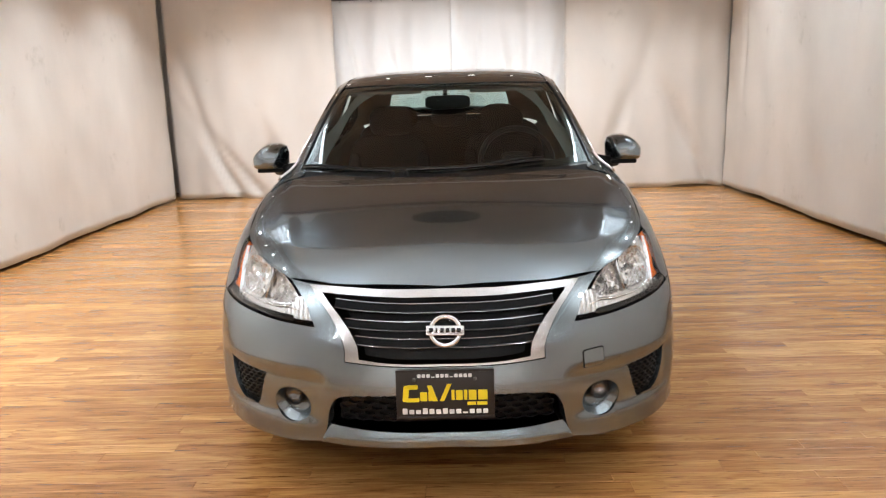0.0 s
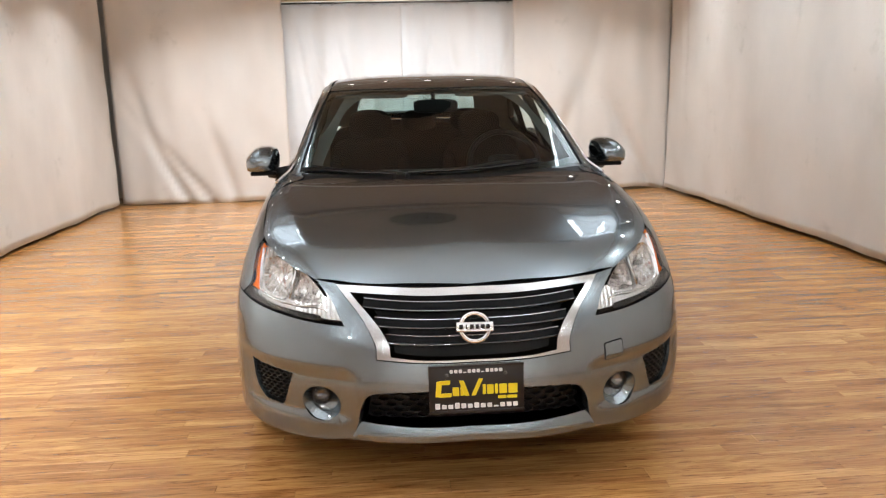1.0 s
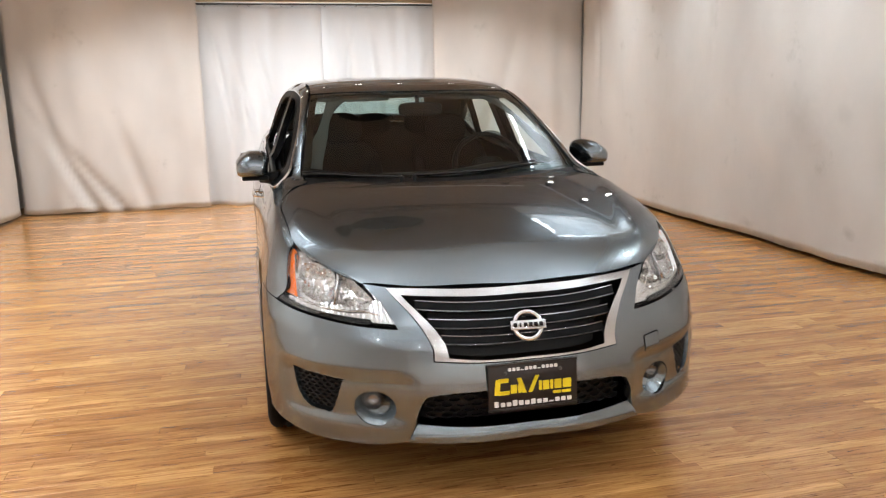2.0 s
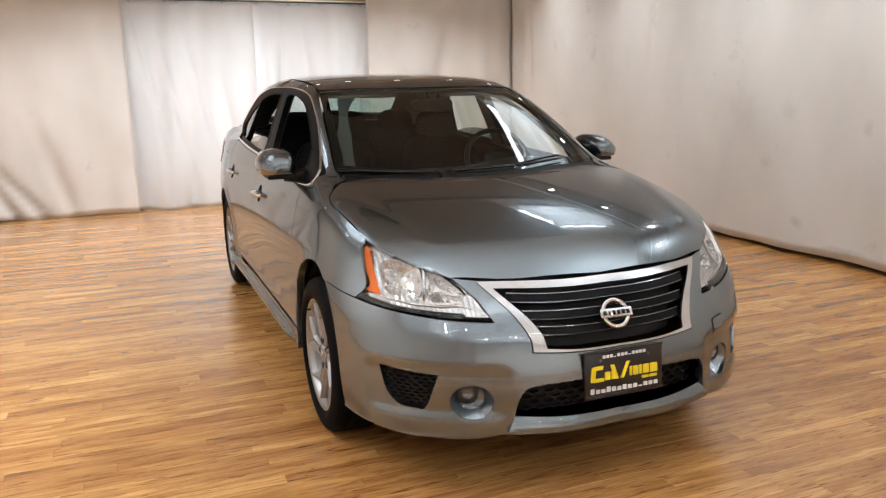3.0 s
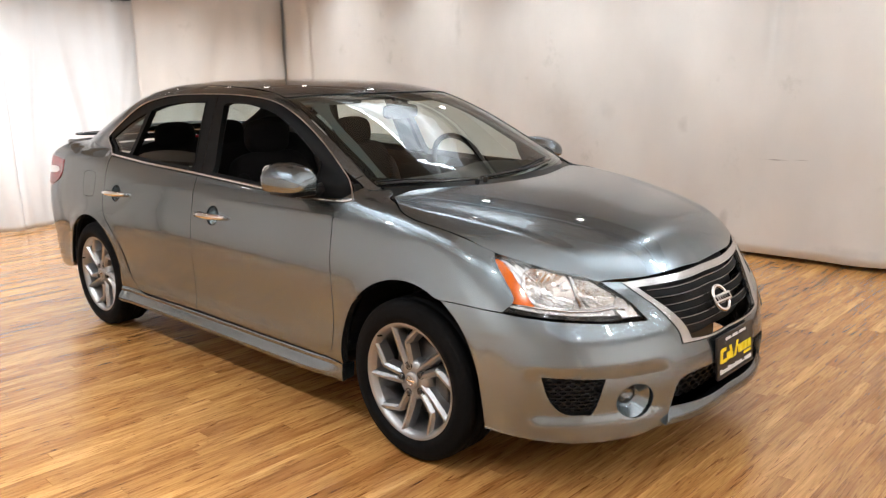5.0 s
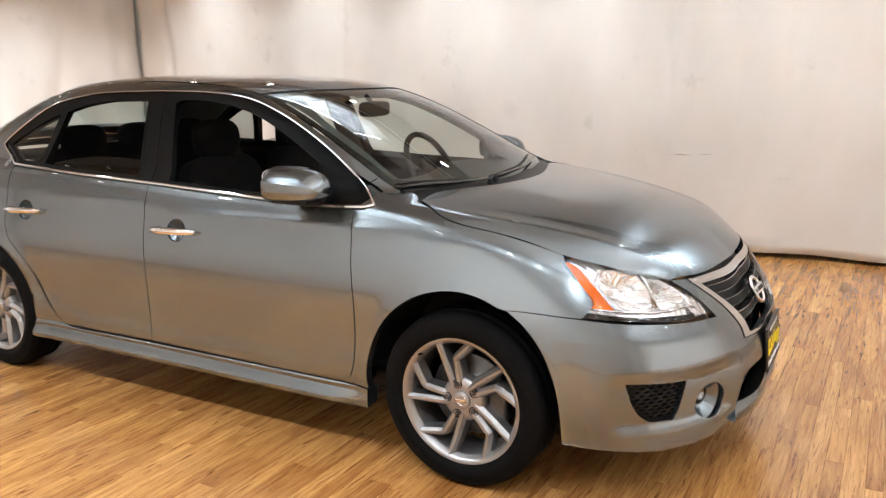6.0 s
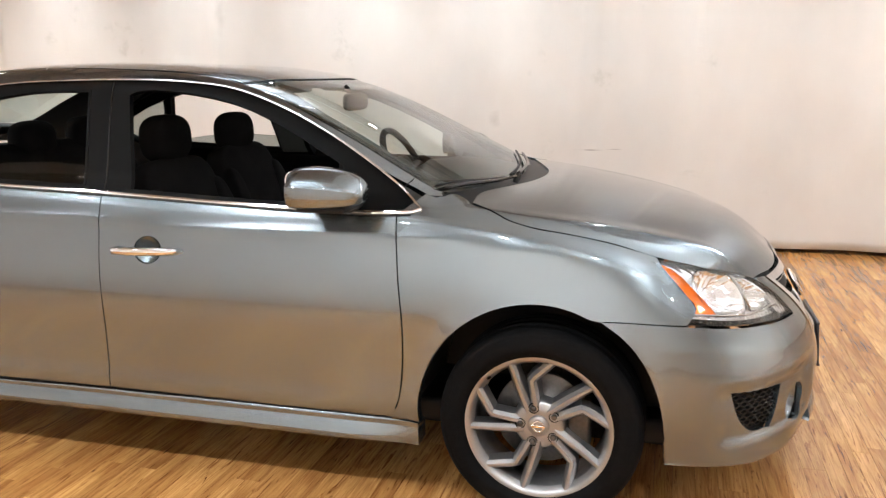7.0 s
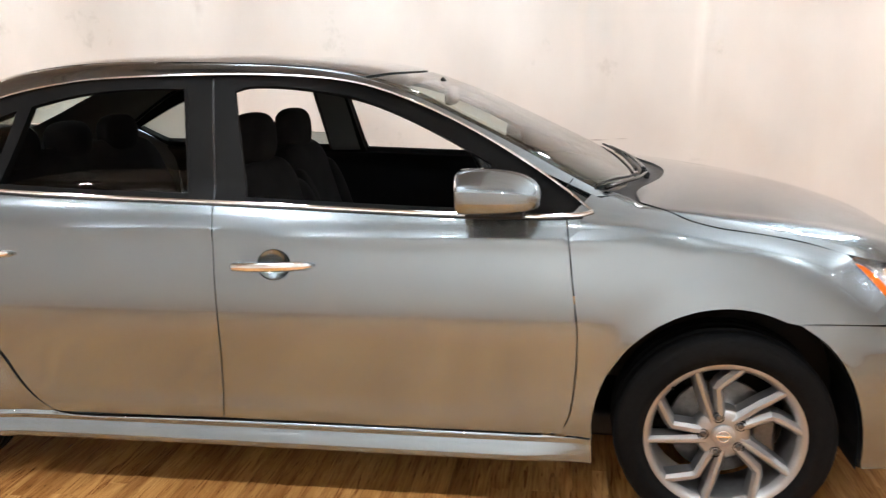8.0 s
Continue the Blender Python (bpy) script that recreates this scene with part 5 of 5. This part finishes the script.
def handle(s, y, z, cup):
    ob = new("door_handle")
    ob.parent, ob["label"] = car, "chrome pull handle over a round cup"
    p, n = on(y, z, "side")
    x = p.x + .022
    bm = bmesh.new()
    pts = [(-.128, .012, .010), (-.118, .0, .013), (-.06, -.006, .015), (0, -.007, .0155), (.06, -.005, .0145), (.105, .001, .012), (.130, .009, .006)]
    rings = []
    for dy, dx, h in pts:
        rings.append([bm.verts.new((s * (x - dx + .011 * math.cos(a) * (1 if math.cos(a) > 0 else .8)), y - dy, z + .003 * dy / .1 + h * math.sin(a))) for a in np.linspace(0, 2 * math.pi, 14, endpoint=False)])
    for a, b_ in zip(rings, rings[1:]):
        for k in range(14):
            bm.faces.new((a[k], a[(k + 1) % 14], b_[(k + 1) % 14], b_[k]))
    bm.faces.new(rings[0])
    bm.faces.new(rings[-1])
    bmesh.ops.recalc_face_normals(bm, faces=bm.faces)
    part("grip", bm, CHROME, ob)
    for dy in (-.105, .105):
        bm = bmesh.new()
        pillow(bm, (s * (p.x + .004), y + dy, z), (.02, .016, .010), .6, n=10)
        part("mount", bm, CHROME, ob)
    bm = bmesh.new()
    q = Vector((s * p.x, y, z))
    nn = Vector((s * n.x, n.y, n.z))
    lathe(bm, [(.058, -.004), (.050, -.013), (.036, -.023), (.018, -.029), (.004, -.030)], facing(q, nn), 28)
    part("cup", bm, PAINT, ob)


for s in (1, -1):
    handle(s, 2.268, .817, FRONT_CUP)
    handle(s, 3.275, .843, REAR_CUP)

sheet("cowl", BLACK, car, both_halves([(0, 1.015), (.18, 1.035), (.35, 1.085), (.55, 1.15), (.672, 1.165, 1), (.682, 1.275, 1), (.5, 1.225), (.3, 1.165), (0, 1.12)]), mode="top", off=-.010, gap=0, hem=.02, label="black cowl panel under the windscreen")
for s, line in ((-1, [(-.655, 1.262), (-.53, 1.205), (-.40, 1.150), (-.23, 1.108)]), (1, [(-.17, 1.112), (.0, 1.118), (.2, 1.140), (.44, 1.205)])):
    w = new("wiper")
    w.parent, w["label"] = car, "black wiper arm and blade"
    c = open_curve(line, .03)
    bm = bmesh.new()
    tube(bm, [on(x, y, "top", whole, .010)[0] for x, y in c], [.007 - .002 * i / len(c) for i in range(len(c))], 8)
    part("arm", bm, GLOSS_BLACK, w)
    bm = bmesh.new()
    tube(bm, [on(x, y + .030, "top", green, .006)[0] for x, y in c], .0045, 8)
    part("blade", bm, BLACK, w)
    pv, nv = on(*c[-1 if s < 0 else 0], "top", whole, 0)
    bm = bmesh.new()
    lathe(bm, [(.011, -.012), (.011, .008), (.006, .012)], facing(pv, nv), 14)
    part("pivot", bm, BLACK, w)
TAIL = [corner((4.10, .985)), (4.095, .93), (4.16, .86), corner((4.30, .815)), corner((4.495, .83)), corner((4.485, 1.005))]
for ob in pair("tail_lamp", RED, car, TAIL, off=.004, gap=.001, hem=.02, label="red tail lamp"):
    sheet("clear_band", WHITE, ob, [(4.20, .90), (4.45, .89), (4.45, .925), (4.18, .935)], mirror=ob.data.vertices[0].co.x < 0, off=.006, gap=0, hem=.004)
bm = bmesh.new()
pillow(bm, (0, 4.47, 1.118), (.56, .055, .016), .5)
part("spoiler", bm, PAINT, car, "low boot-lid spoiler")
pair("pillar_seam", GLOSS_BLACK, car, ribbon([(1.385, 1.030), (1.355, 1.062)], .003), raw=True, off=.0006, gap=0, hem=0, step=.01)

# ---- wheels ----
def wheel_proto():
    w = new("wheel")
    w["label"] = "machined twin-spoke alloy wheel with a black tyre"
    side = Matrix(((0, 0, 1, 0), (1, 0, 0, 0), (0, 1, 0, 0), (0, 0, 0, 1)))  # local z of the lathe becomes the axle
    bm = bmesh.new()
    prof = [(.226, -.088), (.234, -.100), (.262, -.109), (.290, -.104), (.305, -.094), (.3145, -.080)]
    for g in (-.045, 0.0, .045):
        prof += [(.3178, g - .030), (.318, g - .008), (.310, g - .0065), (.310, g + .0065), (.318, g + .008)]
    prof += [(.3145, .080), (.305, .094), (.296, .1005), (.292, .1005), (.288, .1035), (.262, .109), (.245, .107), (.243, .104), (.234, .102), (.226, .092)]
    lathe(bm, prof, side, 72, cap=False)
    part("tyre", bm, RUBBER, w)
    bm = bmesh.new()
    lathe(bm, [(.204, .070), (.2125, .088), (.2205, .0955), (.229, .0965), (.2315, .0965), (.232, .090), (.226, .084)], side, 72, cap=False)
    part("rim_lip", bm, ALLOY, w)
    bm = bmesh.new()
    lathe(bm, [(.219, .088), (.210, .062), (.203, .02), (.200, -.06), (.214, -.085), (.226, -.09)], side, 60, cap=False)
    part("barrel", bm, BARREL, w)
    bm = bmesh.new()
    lathe(bm, [(.150, -.005), (.150, .006), (.146, .008), (.085, .008), (.080, .028), (.06, .030)], side, 48)
    part("brake_disc", bm, STEEL, w)
    bm = bmesh.new()
    box(bm, -.022, .085, -.075, .040, .155, .07, .012)
    part("caliper", bm, STEEL, w)

    def spoke(line, w0, w1):
        """A chamfered bar along (radius, degrees) points, facing outwards."""
        bm = bmesh.new()
        pts = [(r * math.cos(math.radians(a)), r * math.sin(math.radians(a))) for r, a in line]
        rad = [r for r, a in line]
        rings = []
        for i, (y, z) in enumerate(pts):
            a, b_ = pts[max(i - 1, 0)], pts[min(i + 1, len(pts) - 1)]
            t = Vector((b_[0] - a[0], b_[1] - a[1])).normalized()
            nn = Vector((-t.y, t.x))
            ww = w0 + (w1 - w0) * rad[i] / .225
            face = .074 + .018 * (rad[i] / .225) ** 1.5
            rings.append([bm.verts.new((d, y + nn.x * o * ww, z + nn.y * o * ww)) for o, d in ((-.66, face - .050), (-.5, face - .014), (-.14, face), (.20, face), (.5, face - .011), (.66, face - .050))])
        for a, b_ in zip(rings, rings[1:]):
            for k in range(6):
                bm.faces.new((a[k], a[(k + 1) % 6], b_[(k + 1) % 6], b_[k]))
        bm.faces.new(rings[0])
        bm.faces.new(rings[-1])
        bmesh.ops.recalc_face_normals(bm, faces=bm.faces)
        return part("spoke", bm, ALLOY, w, smooth=False)

    for k in range(5):
        d = 72 * k
        spoke([(.226, 113.5 + d), (.19, 114.5 + d), (.14, 117 + d), (.09, 121 + d), (.050, 128 + d)], .034, .025)
        spoke([(.226, 77 + d), (.19, 84.5 + d), (.160, 94.5 + d), (.148, 98.5 + d), (.10, 99 + d), (.050, 100 + d)], .032, .028)
        ly, lz = .0575 * math.cos(math.radians(106 + d)), .0575 * math.sin(math.radians(106 + d))
        bm = bmesh.new()
        lathe(bm, [(.0105, .060), (.0105, .077), (.008, .081), (.004, .082)], Matrix.Translation((0, ly, lz)) @ side, 6)
        part("lug_nut", bm, STEEL, w, smooth=False)
        bm = bmesh.new()
        lathe(bm, [(.0165, .060), (.0165, .0765), (.0145, .0765), (.0135, .070)], Matrix.Translation((0, ly, lz)) @ side, 18)
        part("lug_pocket", bm, BLACK, w)
    bm = bmesh.new()
    lathe(bm, [(.085, .030), (.080, .060), (.070, .070), (.046, .0735), (.034, .073)], side, 40)
    part("hub", bm, ALLOY, w)
    bm = bmesh.new()
    lathe(bm, [(.034, .070), (.0335, .079), (.030, .082), (.012, .0835)], side, 32)
    part("hub_cap", bm, ALLOY, w, "plain alloy centre cap")
    bm = bmesh.new()
    tube(bm, [(.083, .017 * math.cos(a), .017 * math.sin(a)) for a in np.linspace(0, 2 * math.pi, 25)], .0022, 6, caps=False)
    box(bm, .081, -.022, -.004, .085, .022, .004, .001)
    part("cap_badge", bm, CHROME, w)
    bm = bmesh.new()
    tube(bm, [(.085, -.150, .150), (.105, -.152, .152)], .004, 8)
    part("valve", bm, RUBBER, w)
    return w


proto = wheel_proto()
proto.parent = car
proto.matrix_local = pose(.765, .92, .318)
for x, y, turn in ((-.765, .92, 180), (.765, 3.62, 0), (-.765, 3.62, 180)):
    spin = 0 if y < 1 else 25
    copy_thing(proto, pose(x, y, .318, 0, 0, turn) @ pose(0, 0, 0, spin))

# wheel wells and underside
for s in (1, -1):
    for wy in (.92, 3.62):
        bm = bmesh.new()
        for a0, a1 in zip(np.linspace(6, 196, 27), np.linspace(6, 196, 27)[1:]):
            q = []
            for a, x in ((a0, .50), (a1, .50), (a1, .815), (a0, .815)):
                q.append(bm.verts.new((s * x, wy + .392 * math.cos(math.radians(a)), .325 + .392 * math.sin(math.radians(a)))))
            bm.faces.new(q)
            q = [bm.verts.new((s * .50, wy + r * math.cos(math.radians(a)), .325 + r * math.sin(math.radians(a)))) for a, r in ((a0, .392), (a1, .392), (a1, .0), )]
            bm.faces.new(q)
        part("wheel_arch_liner", bm, BLACK, car)
bm = bmesh.new()
box(bm, -.60, .45, .175, .60, 4.25, .27, .02)
for s in (1, -1):
    box(bm, min(s * .58, s * .80), 1.45, .215, max(s * .58, s * .80), 3.22, .27, .02)
part("underbody", bm, BLACK, car)
bm = bmesh.new()
box(bm, -.56, .36, .24, .56, .42, .70, .01)
part("radiator", bm, BLACK, car)

# ---- inside the car ----
pair("door_lining", BLACK, car, [corner((1.36, .30)), corner((3.38, .30)), corner((3.42, 1.03)), (2.92, 1.008), (2.47, .990), (1.89, .965), corner((1.36, .955))], off=-.055, gap=0, hem=0, label="black inner door trim")
pair("pillar_lining", TRIM_GREY, car, side_out, off=-.026, gap=.004, hem=.0, label="grey inner pillar trim")
inner_b = [corner((2.40, 1.0)), corner((2.455, 1.36)), corner((2.585, 1.36)), corner((2.545, 1.0))]
pair("pillar_lining", TRIM_GREY, car, inner_b, off=-.045, gap=0, hem=0)
sheet("headliner", LINER, car, both_halves([(0, 1.965), (.45, 2.005), (.55, 2.05, 1), (.53, 3.0), (.515, 3.33, 1), (0, 3.41)]), mode="top", off=-.035, gap=0, hem=0)
bm = bmesh.new()
dash = [(1.16, .955), (1.30, .985), (1.45, .992), (1.60, .975), (1.68, .925), (1.70, .84), (1.66, .74), (1.62, .55), (1.45, .40)]
xs = np.linspace(-.70, .70, 25)
hump = lambda x, i: .030 * math.exp(-((x - .37) / .17) ** 2) * (1 if 1 < i < 5 else 0)
rows = [[bm.verts.new((x, y + .10 * (abs(x) / .7) ** 2, z + hump(x, i))) for x in xs] for i, (y, z) in enumerate(dash)]
for r0, r1 in zip(rows, rows[1:]):
    for k in range(len(xs) - 1):
        bm.faces.new((r0[k], r0[k + 1], r1[k + 1], r1[k]))
part("dashboard", bm, BLACK, car, "black dashboard with a hood over the dials")
bm = bmesh.new()
box(bm, -.12, 1.60, .32, .12, 2.45, .58, .03)
part("centre_console", bm, BLACK, car)
steer = new("steering_wheel")
steer.parent, steer.matrix_local = car, pose(.36, 1.735, .975, 62, 0, 0)
bm = bmesh.new()
tube(bm, [(.185 * math.cos(a), .185 * math.sin(a), 0) for a in np.linspace(0, 2 * math.pi, 41)], .015, 10, caps=False)
part("wheel_rim", bm, BLACK, steer)
bm = bmesh.new()
pillow(bm, (0, -.01, -.01), (.085, .065, .025), .5)
for a in (180, 0, 270):
    tube(bm, [(0, -.01, -.01), (.175 * math.cos(math.radians(a)), .175 * math.sin(math.radians(a)), 0)], .014, 8)
part("wheel_boss", bm, BLACK, steer)
rvm = new("rear_view_mirror")
rvm.parent = car
bm = bmesh.new()
pillow(bm, (.012, 1.83, 1.282), (.118, .016, .036), .5)
tube(bm, [(.0, 1.83, 1.30), (0, 1.87, 1.345)], .012, 8)
part("shell", bm, BLACK, rvm)
for s in (1, -1):
    visor = bmesh.new()
    pillow(visor, (s * .33, 1.995, 1.335), (.20, .055, .010), .4, n=12)
    part("sun_visor", visor, LINER, car)


def seat(x, y, head):
    ob = new("front_seat")
    ob.parent, ob["label"] = car, "black cloth front seat with a headrest"
    tilt = Matrix.Translation((x, y, .48)) @ pose(0, 0, 0, -17)
    bm = bmesh.new()
    pillow(bm, (x, y - .22, .44), (.25, .29, .09), .45)
    part("cushion", bm, CLOTH, ob)
    bm = bmesh.new()
    pillow(bm, (0, 0, .28), (.245, .075, .34), .42, tilt)
    for sx in (-1, 1):
        pillow(bm, (sx * .205, -.035, .24), (.045, .07, .27), .6, tilt)
    part("backrest", bm, CLOTH, ob)
    bm = bmesh.new()
    pillow(bm, head, (.130, .064, .094), .72)
    part("headrest", bm, CLOTH, ob)
    bm = bmesh.new()
    for sx in (-.06, .06):
        tube(bm, [(head[0] + sx, head[1] - .005, head[2] - .13), (head[0] + sx, head[1], head[2])], .006, 8)
    part("headrest_posts", bm, STEEL, ob)


seat(-.355, 2.33, (-.345, 2.505, 1.155))
seat(.345, 2.43, (.335, 2.600, 1.135))
rear = new("rear_bench")
rear.parent, rear["label"] = car, "black cloth rear bench with three headrests"
bm = bmesh.new()
pillow(bm, (0, 3.10, .46), (.66, .28, .10), .3)
part("cushion", bm, CLOTH, rear)
bm = bmesh.new()
pillow(bm, (0, 0, .31), (.66, .08, .35), .3, Matrix.Translation((0, 3.28, .48)) @ pose(0, 0, 0, -22))
part("backrest", bm, CLOTH, rear)
for hx, hy, hz in ((-.36, 3.47, 1.125), (.36, 3.47, 1.125), (0, 3.48, 1.12)):
    bm = bmesh.new()
    pillow(bm, (hx, hy, hz), (.13, .055, .088), .7)
    part("headrest", bm, CLOTH, rear)
bm = bmesh.new()
box(bm, -.60, 3.50, 1.045, .60, 4.02, 1.07, .006)
part("parcel_shelf", bm, BLACK, car)
bm = bmesh.new()
box(bm, -.05, 3.90, 1.069, .05, 3.94, 1.10, .01)
part("brake_lamp", bm, RED, car)
# ---- floor boards ----
def floor_boards():
    rng = random.Random(4)
    near, rest = [], []
    y = -6.4
    while y < 8.3:
        width = rng.choice((0.055, 0.062, 0.075, 0.092))
        x = -3.75 - rng.random() * 1.1
        while x < 3.58:
            ln = rng.choice((0.55, 0.72, 0.9, 1.2, 1.5))
            a, b_ = max(x, -3.75), min(x + ln, 3.58)
            if b_ - a > 0.05:
                (near if -3.1 < (a + b_) / 2 < -0.2 and 0.1 < y < 4.2 or abs(a + b_) < 4.2 and -0.9 < y < 0.6 else rest).append((a, y, b_, y + width))
            x += ln
        y += width

    def board(bm, a, y0, b_, y1):
        g, c = 0.0003, 0.0007
        top = [(a + g + c, y0 + g + c), (b_ - g - c, y0 + g + c), (b_ - g - c, y1 - g - c), (a + g + c, y1 - g - c)]
        edge = [(a + g, y0 + g), (b_ - g, y0 + g), (b_ - g, y1 - g), (a + g, y1 - g)]
        t = [bm.verts.new((*q, 0)) for q in top]
        m = [bm.verts.new((*q, -c)) for q in edge]
        d = [bm.verts.new((*q, -0.012)) for q in edge]
        bm.faces.new(t)
        for k in range(4):
            j = (k + 1) % 4
            bm.faces.new((t[k], m[k], m[j], t[j]))
            bm.faces.new((m[k], d[k], d[j], m[j]))

    near.sort(key=lambda q: abs(q[1] - 1.2))
    rest += near[290:]
    for q in near[:290]:
        bm = bmesh.new()
        board(bm, *q)
        part("board", bm, WOOD, FLOOR, smooth=False)
    bm = bmesh.new()
    for q in rest:
        board(bm, *q)
    tagged(part("boards", bm, WOOD, FLOOR, smooth=False), kind="stuff")


floor_boards()
